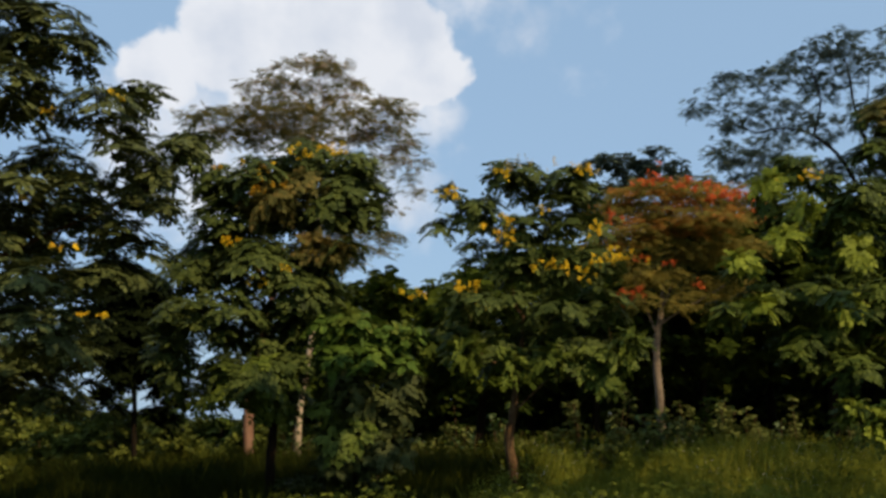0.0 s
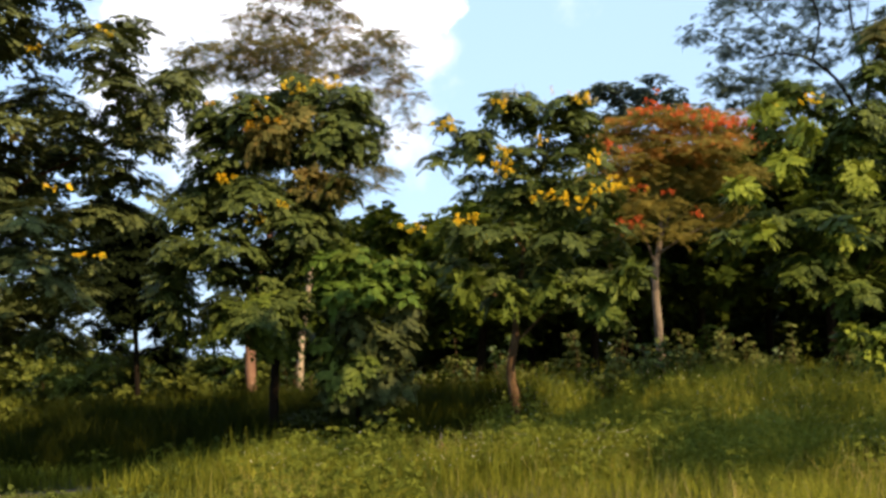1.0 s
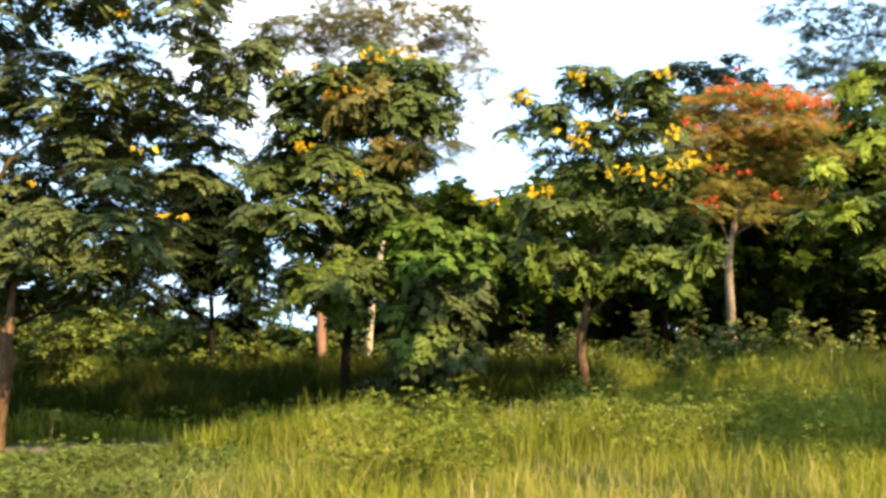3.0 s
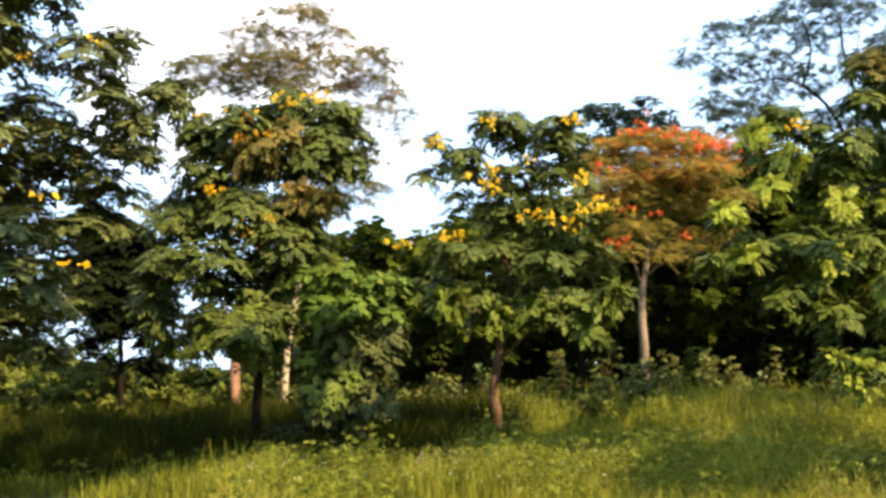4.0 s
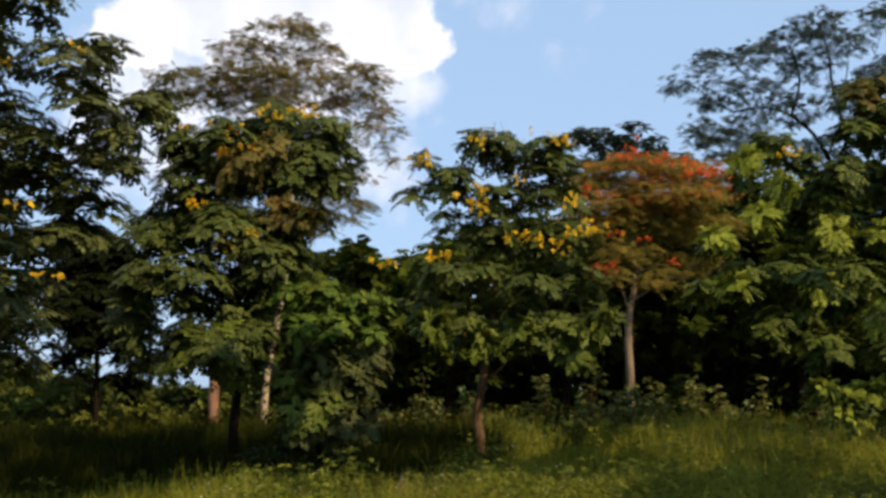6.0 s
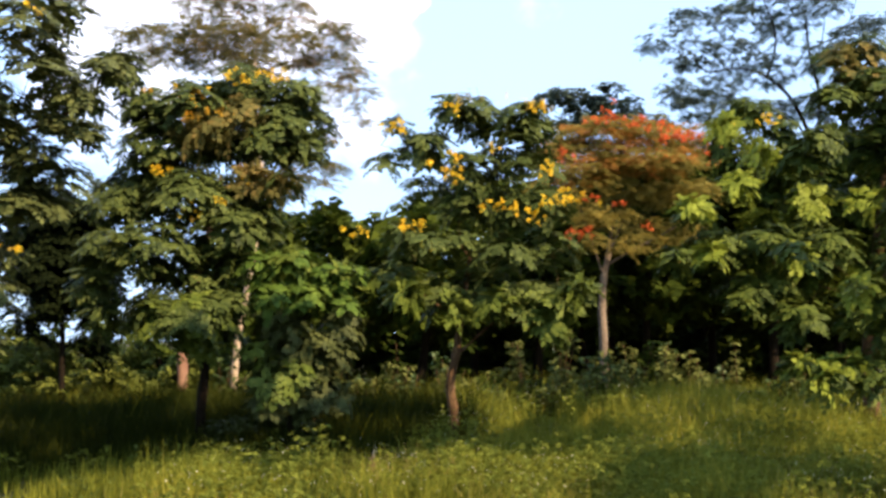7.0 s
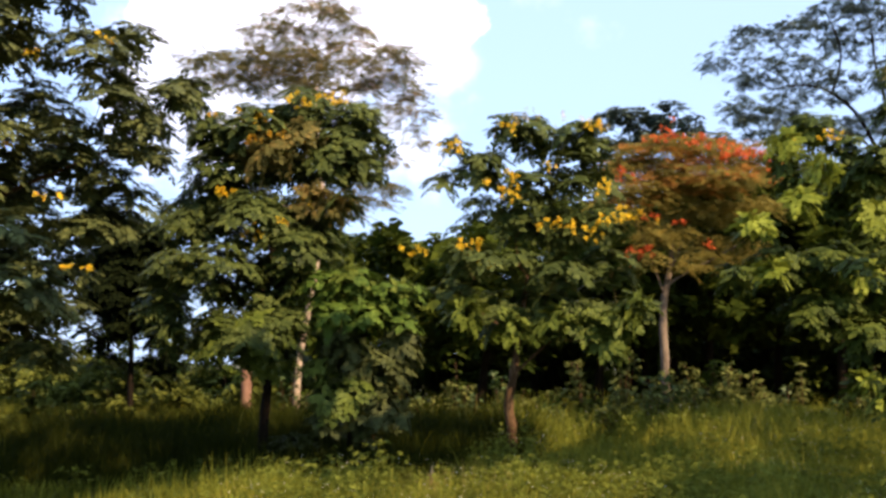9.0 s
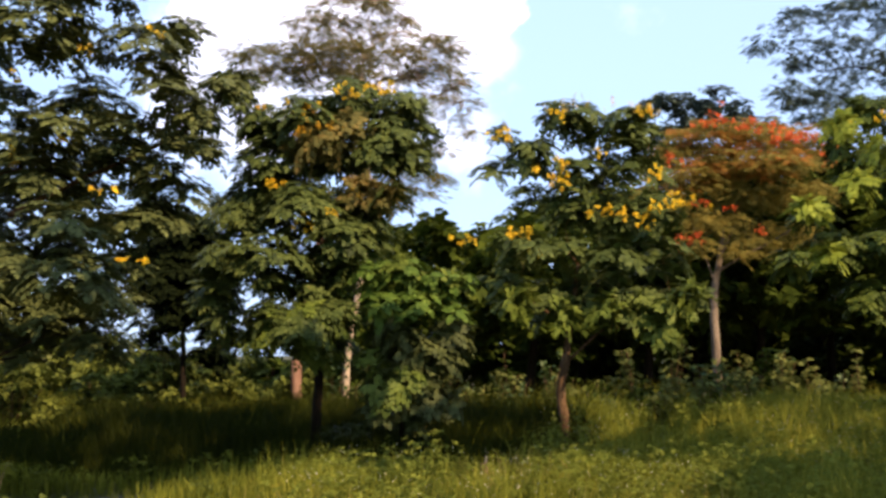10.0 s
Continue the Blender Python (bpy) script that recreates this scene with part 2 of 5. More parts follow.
# ---- mesh builders ----
def quads(name, corners, material):
    """One mesh of loose leaves, all with the same number of corners; corners: n x k x 3."""
    n, k = corners.shape[:2]
    mesh = bpy.data.meshes.new(name)
    mesh.vertices.add(k * n)
    mesh.vertices.foreach_set("co", np.ascontiguousarray(corners, dtype=np.float32).ravel())
    mesh.loops.add(k * n)
    mesh.loops.foreach_set("vertex_index", np.arange(k * n, dtype=np.int32))
    mesh.polygons.add(n)
    mesh.polygons.foreach_set("loop_start", np.arange(0, k * n, k, dtype=np.int32))
    mesh.materials.append(material)
    mesh.update(calc_edges=True)
    return mesh


def part(name, mesh, parent, label="", kind=""):
    ob = new(name, mesh)
    ob.parent = parent
    return tagged(ob, label, kind=kind)


def unit(v):
    return v / np.maximum(np.linalg.norm(v, axis=-1, keepdims=True), 1e-9)


def sprays(rng, base, way, length, pairs, leaf, width, droop=0.35, curl=0.2, loose=1.0):
    """Compound leaves: a stalk with pairs of leaflets and one at the tip. Returns the leaflets' corners."""
    n = len(base)
    up = np.array([0.0, 0.0, 1.0])
    side = unit(np.cross(way, up + rng.normal(0, 0.5, (n, 3))))
    face = np.cross(side, way)
    size = length * rng.uniform(0.7, 1.25, n)
    made = []
    for k in range(2 * pairs + 1):
        last = k == 2 * pairs
        along = 1.0 if last else 0.22 + 0.78 * (k // 2 + 0.5) / pairs
        which_side = 0.0 if last else (1.0 if k % 2 else -1.0)
        root = base + way * (size * along)[:, None] - up * (droop * size * along**2)[:, None]
        turn = unit(side * which_side + way * (1.0 if last else 0.55) - up * droop * 0.8 + rng.normal(0, 0.22 * loose, (n, 3)))
        long = leaf * rng.uniform(0.75, 1.2, n)
        across = unit(np.cross(turn, face + rng.normal(0, 0.25 * loose, (n, 3))))
        tip = root + turn * long[:, None] - up * (curl * long)[:, None]
        middle = root + turn * (0.5 * long)[:, None]
        half = across * (width * 0.5 * rng.uniform(0.8, 1.2, n))[:, None]
        made.append(np.stack([root, middle + half, tip, middle - half], 1))
    return np.concatenate(made)


def clumps(rng, lobes, density, per, spread, deep=1.35, flat=0.8, tilt=0.1):
    """Where the leaf stalks of a crown begin and which way they point: flat bunches near the skin of every lobe."""
    roots, ways = [], []
    for x, y, z, r in lobes:
        n = max(3, int(density * (r / 0.35) ** 2))
        out = unit(rng.normal(0, 1, (n, 3)) + np.array([0, 0, 0.2]))
        far = r * rng.uniform(0.25, 1.0, n) ** 0.42
        centre = np.array([x, y, z]) + out * far[:, None] * np.array([1.0, deep, flat])
        roots.append(np.repeat(centre, per, 0) + rng.normal(0, spread, (n * per, 3)) * np.array([1, 1, 0.35]))
        a = rng.uniform(0, 2 * math.pi, n * per)
        level = np.stack([np.cos(a), np.sin(a), rng.uniform(-tilt, 0.3, n * per)], 1)
        ways.append(unit(level + 0.55 * np.repeat(out, per, 0) * np.array([1, 1, 0.4])))
    return np.concatenate(roots), np.concatenate(ways)


def pads(rng, lobes, density, deep=1.35, flat=0.8, lift=0.75):
    """Centres and normals of the leafy shoots of a crown: spread over the skin of every lobe, facing outwards and up."""
    centres, normals = [], []
    for x, y, z, r in lobes:
        n = max(3, int(density * (r / 0.35) ** 2))
        k = np.arange(n) + rng.uniform(0, 1)
        high = 1 - 2 * (np.arange(n) + 0.5) / n
        a = 2.39996 * k
        out = np.stack([np.cos(a) * np.sqrt(1 - high**2), np.sin(a) * np.sqrt(1 - high**2), high], 1)
        out = unit(out + rng.normal(0, 0.22, (n, 3)))
        far = r * rng.uniform(0.3, 1.0, n) ** 0.35
        centres.append(np.array([x, y, z]) + out * far[:, None] * np.array([1.0, deep, flat]))
        normals.append(unit(0.7 * out + np.array([0, 0, lift]) + rng.normal(0, 0.15, (n, 3))))
    return np.concatenate(centres), np.concatenate(normals)


def fans(rng, centres, normals, per, length, pairs, leaf, width, droop=0.5, loose=0.14):
    """Leafy shoots: compound leaves spreading from each centre like the ribs of an umbrella, each with close-set leaflets in pairs."""
    n = len(centres) * per
    base, face = np.repeat(centres, per, 0), np.repeat(normals, per, 0)
    up = np.array([0.0, 0.0, 1.0])
    one = unit(np.cross(face, np.array([0.31, 0.87, 0.11])))
    two = np.cross(face, one)
    a = np.tile(np.arange(per) * 2 * math.pi / per, len(centres)) + np.repeat(rng.uniform(0, 6.28, len(centres)), per) + rng.normal(0, 0.3, n)
    way = unit(one * np.cos(a)[:, None] + two * np.sin(a)[:, None] + face * rng.uniform(-0.05, 0.35, n)[:, None])
    size = length * rng.uniform(0.65, 1.2, n)
    base = base + face * rng.uniform(-0.06, 0.06, n)[:, None]
    made = []
    for k in range(2 * pairs + 1):
        last = k == 2 * pairs
        taper = 1.0 if last else 1.0 - 0.35 * abs((k // 2 + 0.5) / pairs - 0.45)
        along = 1.0 if last else 0.15 + 0.85 * (k // 2 + 0.5) / pairs
        hand = 0.0 if last else (1.0 if k % 2 else -1.0)
        root = base + way * (size * along)[:, None] - up * (droop * size * along**2)[:, None]
        bent = unit(way - up * (2 * droop * along) * 0.6)
        flat = unit(face + way * (droop * along))
        side = unit(np.cross(flat, bent))
        turn = unit(side * hand + bent * (1.0 if last else 0.6) - flat * 0.12 + rng.normal(0, loose * 0.6, (n, 3)))
        across = unit(np.cross(turn, flat + rng.normal(0, loose, (n, 3))))
        long = (taper * leaf * rng.uniform(0.85, 1.15, n))[:, None]
        half = across * (width * 0.5 * rng.uniform(0.85, 1.15, n))[:, None]
        sag = up * (0.10 * long)
        middle = root + turn * long * 0.45
        made.append(np.stack([root, middle + half, root + turn * long - sag, middle - half], 1))
    return np.concatenate(made)


def tube(name, points, radii, material, sides=9, rough=0.06, seed=0):
    """A tapering, slightly knotted stem through the points."""
    rng = np.random.default_rng(seed)
    bm = bmesh.new()
    points = [Vector(p) for p in points]
    fine, size = [], []
    steps = 4
    for i in range(len(points) - 1):
        a, b = points[max(i - 1, 0)], points[i]
        c, d = points[i + 1], points[min(i + 2, len(points) - 1)]
        for k in range(steps):
            u = k / steps
            fine.append(0.5 * (2 * b + (c - a) * u + (2 * a - 5 * b + 4 * c - d) * u * u + (3 * b - a - 3 * c + d) * u**3))
            size.append(radii[i] * (1 - u) + radii[i + 1] * u)
    fine.append(points[-1]), size.append(radii[-1])
    rings = []
    for i, p in enumerate(fine):
        ahead = (fine[min(i + 1, len(fine) - 1)] - fine[max(i - 1, 0)]).normalized()
        one = ahead.orthogonal().normalized() if i == 0 else (one - ahead * one.dot(ahead)).normalized()
        two = ahead.cross(one)
        ring = []
        for k in range(sides):
            a = 2 * math.pi * k / sides
            r = size[i] * (1 + rng.normal(0, rough))
            ring.append(bm.verts.new(p + (one * math.cos(a) + two * math.sin(a)) * r))
        rings.append(ring)
    for low, high in zip(rings, rings[1:]):
        for k in range(sides):
            bm.faces.new((low[k], low[(k + 1) % sides], high[(k + 1) % sides], high[k]))
    bm.faces.new(rings[0][::-1]), bm.faces.new(rings[-1])
    for face in bm.faces:
        face.smooth = True
    mesh = bpy.data.meshes.new(name)
    bm.to_mesh(mesh)
    bm.free()
    mesh.materials.append(material)
    return mesh


def thing(name, at, label, category, group=""):
    ob = new(name)
    ob.location = at
    ob.empty_display_size = 0.2
    return tagged(ob, label, category, group)


def local(points, at):
    return [tuple(Vector(p[:3]) - Vector(at)) + tuple(p[3:]) for p in points]


YOUNG = {"leaf_dull_olive": ("lower_leaves", "dull olive-green lower leaves"), "leaf_dry_tan": ("dry_leaves", "dry tan leaves"), "leaf_ember_orange": ("faded_petals", "orange faded petals"), "leaf_rusty_olive": ("old_leaves", "rusty old leaves")}


def tree(name, trunk, radii, lobes, label, bark, leaf, seed, density=10, per=12, spread=0.10, length=0.27, pairs=4, size=0.095, width=0.073,
         deep=1.35, flat=0.8, droop=0.30, extra=(), limb=0.035, swell=0.88, group="", boughs=(), limb_bark=None, lower=(), limb_sides=6, tilt=0.7,
         feathery=False, lift=0.9, skirt=0.9):
    """A tree: trunk, a limb to every lobe of the crown, and the leaves."""
    rng = np.random.default_rng(seed)
    at = Vector((trunk[0][0], trunk[0][1], ground_height(trunk[0][0], trunk[0][1])))
    root = thing(name, at, label, "tree", group)
    path = local(trunk, at)
    path[0] = (path[0][0], path[0][1], -0.15)
    bole = part("trunk", tube("trunk", path, radii, bark, 12, 0.09, seed), root)
    crown = [(x, y, z, r * swell) for x, y, z, r in local(list(lobes) + list(lower), at)]
    nodes = [Vector(p) for p in path[max(1, len(path) - 3):]]
    sizes = list(radii[max(1, len(path) - 3):])
    for line, thick in boughs:
        line = [Vector(p) for p in local(line, at)]
        part("limb", tube("limb", line, [thick * (1 - 0.75 * k / (len(line) - 1)) for k in range(len(line))], bark, 7, 0.05, seed + 3), bole)
        nodes += line[1:]
        sizes += [thick * 0.6] * (len(line) - 1)
    # every lobe hangs on a limb that leaves the nearest wood below it
    for i, (x, y, z, r) in enumerate(sorted(crown, key=lambda c: (Vector(c[:3]) - nodes[0]).length)):
        end = Vector((x, y, z))
        k = min(range(len(nodes)), key=lambda j: (end - nodes[j]).length + 2.5 * max(0.0, nodes[j].z - z + 0.25))
        start, reach = nodes[k], (end - nodes[k]).length
        bend = start.lerp(end, 0.4) + Vector((0, 0, 0.10 * reach)) + Vector(rng.normal(0, 0.07 * reach, 3))
        bent = start.lerp(end, 0.72) + Vector((0, 0, 0.07 * reach)) + Vector(rng.normal(0, 0.06 * reach, 3))
        thick = min(sizes[k] * 0.75, limb * (0.5 + 0.2 * reach))
        part("limb", tube("limb", [start, bend, bent, end], [thick, thick * 0.75, thick * 0.5, thick * 0.2], limb_bark or bark, limb_sides, 0.04, seed + i), bole)
        nodes += [bend, bent]
        sizes += [thick * 0.8, thick * 0.6]
    if feathery:
        roots, ways = clumps(rng, crown, density, per, spread, deep, flat, tilt)
        leaves = sprays(rng, roots, ways, length, pairs, size, width, droop, 0.12, 0.4)
    else:
        high = crown[:len(lobes)]
        centres, normals = pads(rng, high, density, deep, flat, lift)
        if lower:  # the lower boughs carry fewer shoots
            more = pads(rng, crown[len(lobes):], density * skirt, deep, flat, lift)
            centres, normals = np.concatenate([centres, more[0]]), np.concatenate([normals, more[1]])
        leaves = fans(rng, centres, normals, per, length, pairs, size, width, droop)
    part("crown", quads("crown", leaves, leaf), root, kind="stuff")
    for colour, share, where in extra:
        name, words = YOUNG.get(colour.name, ("young_leaves", "paler fresh leaves"))
        if feathery:
            roots, ways = clumps(rng, local(where, at), density * share * 0.7, 6, 0.05, deep * 0.8, flat, tilt)
            leaves = sprays(rng, roots, ways, length, pairs, size, width, droop * 0.6, 0.12, 0.4)
        else:
            centres, normals = pads(rng, local(where, at), density * share, 1.0, flat, 0.6)
            leaves = fans(rng, centres, normals, per, length * 1.1, pairs, size * 1.15, width * 1.1, droop * 0.7)
        part(name, quads(name, leaves, colour), root, words, "stuff")
    return root


def blossoms(root, spots, petal, seed, amount=9, size=0.030, label="yellow flower head", wide=1.3, bloom=0.030):
    """Flower heads standing out of a crown: each a loose cluster of small round blooms on thin stalks."""
    rng = np.random.default_rng(seed)
    at = root.location
    crown = next(ob for ob in root.children if ob.name.startswith("crown"))
    for x, y, z, r in local(spots, at):
        n = max(2, int(amount * (r / 0.15) ** 1.5))
        heart = np.array([x, y, z]) + rng.normal(0, 0.6, (n, 3)) * r * np.array([wide, 0.7, 0.65])
        heads = np.repeat(heart, 9, 0) + rng.normal(0, bloom * 0.5, (9 * n, 3)) * np.array([1, 1, 1.25])
        way = unit(rng.normal(0, 1, (9 * n, 3)) + np.array([0, -0.2, 0.5]))
        petals = sprays(rng, heads, way, size * 0.5, 1, size, size * 0.85, 0.1)
        foot = np.array([x, y, z - 0.8 * r]) + rng.normal(0, 0.02, (n, 3))
        thin = np.array([0.002, 0.0, 0.0])
        stalks = np.stack([foot - thin, foot + thin, heart + thin, heart - thin], 1)
        mesh = quads("flower_head", np.concatenate([petals, stalks]), petal)
        mesh.materials.append(LEAF_DULL)
        mesh.polygons.foreach_set("material_index", np.repeat([0, 1], [len(petals), n]).astype(np.int32))
        part("flower_head", mesh, crown, label)


def seed_stalks(root, spots, seed):
    """Thin dry flower stalks that stand up out of the top of a crown."""
    rng = np.random.default_rng(seed)
    for x, y, z, r in local(spots, root.location):
        n = 3
        foot = np.array([x, y, z]) + rng.normal(0, 0.06, (n, 3))
        way = unit(np.array([0, 0, 1.0]) + rng.normal(0, 0.28, (n, 3)))
        part("seed_stalk", quads("seed_stalk", sprays(rng, foot, way, 0.2, 4, 0.05, 0.02, 0.02), SEED_STALK), root, "dry upright flower stalks", "stuff")


# ---- ground ----
def ground_height(x, y):
    near = 1.0 / (1.0 + (max(abs(x), abs(y - 14)) / 45.0) ** 4)
    return near * (0.10 * noise.noise(Vector((x * 0.16, y * 0.16, 0.3))) + 0.03 * noise.noise(Vector((x * 0.7, y * 0.7, 4.0)))
                   - 0.10 / (1.0 + math.exp(max(-60.0, min(60.0, (x + 3.5) * 1.2)))))


def ground_sheet():
    """One sheet to the horizon: half-metre squares near by, wider and wider ones further off."""
    steps = np.sinh(np.linspace(-1, 1, 161) * 8.3) / math.sinh(8.3) * 4200
    bm = bmesh.new()
    rows = [[bm.verts.new((x, y + 12, ground_height(x, y + 12))) for x in steps] for y in steps]
    for a, b in zip(rows, rows[1:]):
        for i in range(len(steps) - 1):
            face = bm.faces.new((a[i], a[i + 1], b[i + 1], b[i]))
            face.smooth = True
    mesh = bpy.data.meshes.new("ground")
    bm.to_mesh(mesh)
    bm.free()
    mesh.materials.append(SOIL)
    tagged(new("ground", mesh), "brown soil with dead leaves under tall grass", "ground", kind="structure")


ground_sheet()


# ---- plan of the crowns: x, y, z, radius in metres ----
LEFT_UPPER = [
    (-7.23, 12.77, 6.97, 1.06), (-5.96, 12.94, 7.37, 1.00), (-4.93, 13.01, 7.07, 0.77), (-5.88, 13.22, 8.62, 0.86), (-6.81, 12.94, 8.30, 0.92),
    (-6.99, 13.19, 6.04, 0.86), (-5.03, 11.94, 5.84, 0.75), (-3.94, 12.55, 5.83, 0.56), (-3.70, 13.22, 6.31, 0.31), (-5.97, 12.81, 5.02, 0.69),
    (-4.83, 13.16, 5.20, 0.63), (-3.52, 12.06, 5.05, 0.39), (-6.84, 12.56, 4.56, 0.90), (-5.08, 12.25, 4.10, 0.55), (-4.25, 12.66, 4.39, 0.41),
    (-3.67, 12.70, 4.08, 0.32), (-4.82, 11.92, 4.52, 0.43), (-4.07, 12.20, 4.70, 0.33), (-5.56, 12.29, 4.38, 0.44), (-3.74, 13.18, 4.75, 0.31),
    (-4.73, 12.97, 3.94, 0.39), (-3.12, 12.12, 4.84, 0.20),
]
LEFT_TIPS = [
    (-3.77, 12.80, 4.24, 0.17), (-3.59, 13.00, 4.59, 0.20), (-3.46, 13.20, 4.00, 0.23), (-3.91, 12.90, 3.69, 0.17), (-3.41, 13.10, 4.98, 0.20),
    (-2.95, 12.80, 5.33, 0.23), (-4.07, 13.00, 4.00, 0.17), (-3.67, 13.20, 3.58, 0.20), (-3.16, 12.80, 4.51, 0.20), (-4.21, 13.00, 3.62, 0.23), (-2.80, 13.20, 5.57, 0.17), (-3.57, 12.90, 5.42, 0.20),
]
LEFT_LOWER = [
    (-6.16, 13.02, 3.62, 0.62), (-4.19, 10.86, 3.27, 0.42), (-3.94, 12.76, 3.54, 0.32), (-4.88, 10.87, 2.70, 0.50), (-4.07, 10.71, 2.62, 0.47),
    (-5.36, 13.12, 2.36, 0.51), (-4.15, 12.19, 2.52, 0.33), (-5.88, 12.20, 2.45, 0.58), (-4.64, 13.28, 1.85, 0.30), (-5.57, 13.12, 1.81, 0.39),
    (-6.76, 12.31, 2.76, 0.81), (-8.05, 13.25, 3.91, 1.02), (-7.88, 12.65, 5.70, 1.13), (-8.10, 12.85, 2.11, 0.61), (-8.44, 12.19, 4.62, 0.94),
    (-6.80, 13.22, 1.81, 0.47), (-6.55, 12.6, 3.15, 0.50), (-5.90, 12.7, 3.05, 0.50), (-5.70, 12.9, 2.45, 0.46), (-5.05, 12.8, 2.20, 0.42), (-4.55, 12.9, 1.95, 0.36),
    (-4.35, 12.9, 2.40, 0.26),
]
LEFT_INNER = [
    (-6.50, 13.6, 2.10, 0.50), (-4.75, 13.3, 2.95, 0.46), (-4.35, 13.2, 3.05, 0.26), (-5.45, 13.7, 3.35, 0.55), (-6.6, 14.0, 3.2, 0.7),
    (-7.6, 13.8, 2.6, 0.7), (-5.2, 14.2, 2.5, 0.55), (-4.85, 14.2, 3.6, 0.42), (-6.0, 14.3, 4.3, 0.7), (-4.9, 14.4, 4.8, 0.55),
]
LEFT_TRUNK = [(-6.06, 12.00, -0.19), (-6.03, 12.00, 0.30), (-5.98, 12.00, 0.73), (-5.95, 12.00, 1.06), (-6.00, 12.00, 1.31), (-6.12, 11.97, 1.57), (-6.17, 11.95, 1.90), (-6.22, 11.95, 2.35), (-6.19, 12.00, 2.72)]
LEFT_FORK = [(-5.96, 12.00, 1.05), (-5.93, 12.04, 1.46), (-5.93, 12.08, 1.87), (-5.89, 12.15, 2.28), (-5.80, 12.30, 3.0)]
LEFT_PALE = [(-6.19, 12.05, 2.72), (-6.31, 12.2, 3.12), (-6.10, 12.2, 3.66), (-5.73, 12.2, 3.97), (-5.35, 12.2, 4.09)]
LEFT_FLOWERS = [
    (-4.57, 12.08, 5.62, 0.09), (-3.69, 12.19, 5.87, 0.09), (-5.45, 12.16, 5.27, 0.10), (-5.39, 11.92, 4.15, 0.11), (-4.72, 11.94, 4.41, 0.09),
    (-4.16, 11.87, 3.77, 0.08), (-3.86, 11.86, 2.89, 0.06), (-3.59, 11.83, 2.86, 0.045), (-5.65, 11.92, 3.30, 0.06),
]
MID_UPPER = [
    (-1.50, 15.80, 5.99, 0.52), (-2.20, 15.20, 5.54, 0.50), (-0.73, 15.88, 5.81, 0.52), (-2.95, 15.54, 5.53, 0.42), (-3.48, 15.51, 6.10, 0.42),
    (-1.91, 16.02, 5.25, 0.76), (-2.73, 15.68, 4.93, 0.61), (-0.90, 15.52, 5.14, 0.60), (-0.48, 15.68, 4.98, 0.37), (-3.33, 15.90, 4.10, 0.57),
    (-2.18, 15.26, 4.08, 0.68), (-1.38, 16.18, 4.34, 0.58), (-0.77, 15.22, 4.27, 0.27), (-4.05, 15.95, 5.63, 0.28), (-0.29, 16.04, 5.51, 0.21),
]
MID_LOWER = [
    (-2.69, 15.02, 3.22, 0.67), (-1.96, 15.79, 3.21, 0.56), (-3.44, 15.37, 3.26, 0.46), (-3.62, 15.58, 2.71, 0.42), (-2.13, 15.01, 2.22, 0.54),
    (-2.68, 15.05, 2.36, 0.40), (-1.61, 15.18, 2.41, 0.36), (-3.06, 15.96, 4.40, 0.57), (-1.62, 15.20, 3.61, 0.50), (-1.15, 15.76, 3.64, 0.34),
    (-1.87, 15.94, 1.88, 0.33), (-1.45, 15.5, 3.15, 0.30), (-1.58, 15.5, 2.0, 0.24), (-3.41, 15.40, 2.23, 0.28), (-2.12, 15.3, 2.72, 0.34), (-2.55, 15.4, 2.85, 0.34), (-1.68, 15.3, 3.1, 0.32), (-1.32, 15.6, 3.9, 0.3),
]
MID_TRUNK = [(-2.03, 15.70, 0.25), (-2.01, 15.70, 0.76), (-1.98, 15.70, 1.31), (-1.93, 15.70, 2.06), (-1.87, 15.70, 2.91)]
MID_RUST = [(-1.85, 15.0, 5.15, 0.16), (-1.47, 15.1, 5.37, 0.16), (-2.10, 15.0, 5.02, 0.14), (-1.22, 15.1, 4.37, 0.14), (-0.96, 15.2, 4.25, 0.12)]
MID_FLOWERS = [
    (-2.02, 14.84, 3.79, 0.23), (-2.59, 14.84, 4.38, 0.15), (-1.38, 14.91, 5.88, 0.20), (-2.03, 15.01, 5.65, 0.18), (-2.27, 14.74, 5.51, 0.12),
    (-0.93, 15.00, 5.89, 0.14), (-1.20, 15.02, 4.92, 0.09), (-1.33, 15.04, 4.27, 0.13), (-1.86, 14.71, 5.27, 0.18), (-1.53, 15.08, 5.29, 0.16),
    (-2.17, 14.74, 5.14, 0.14), (-2.69, 14.84, 5.58, 0.09),
]
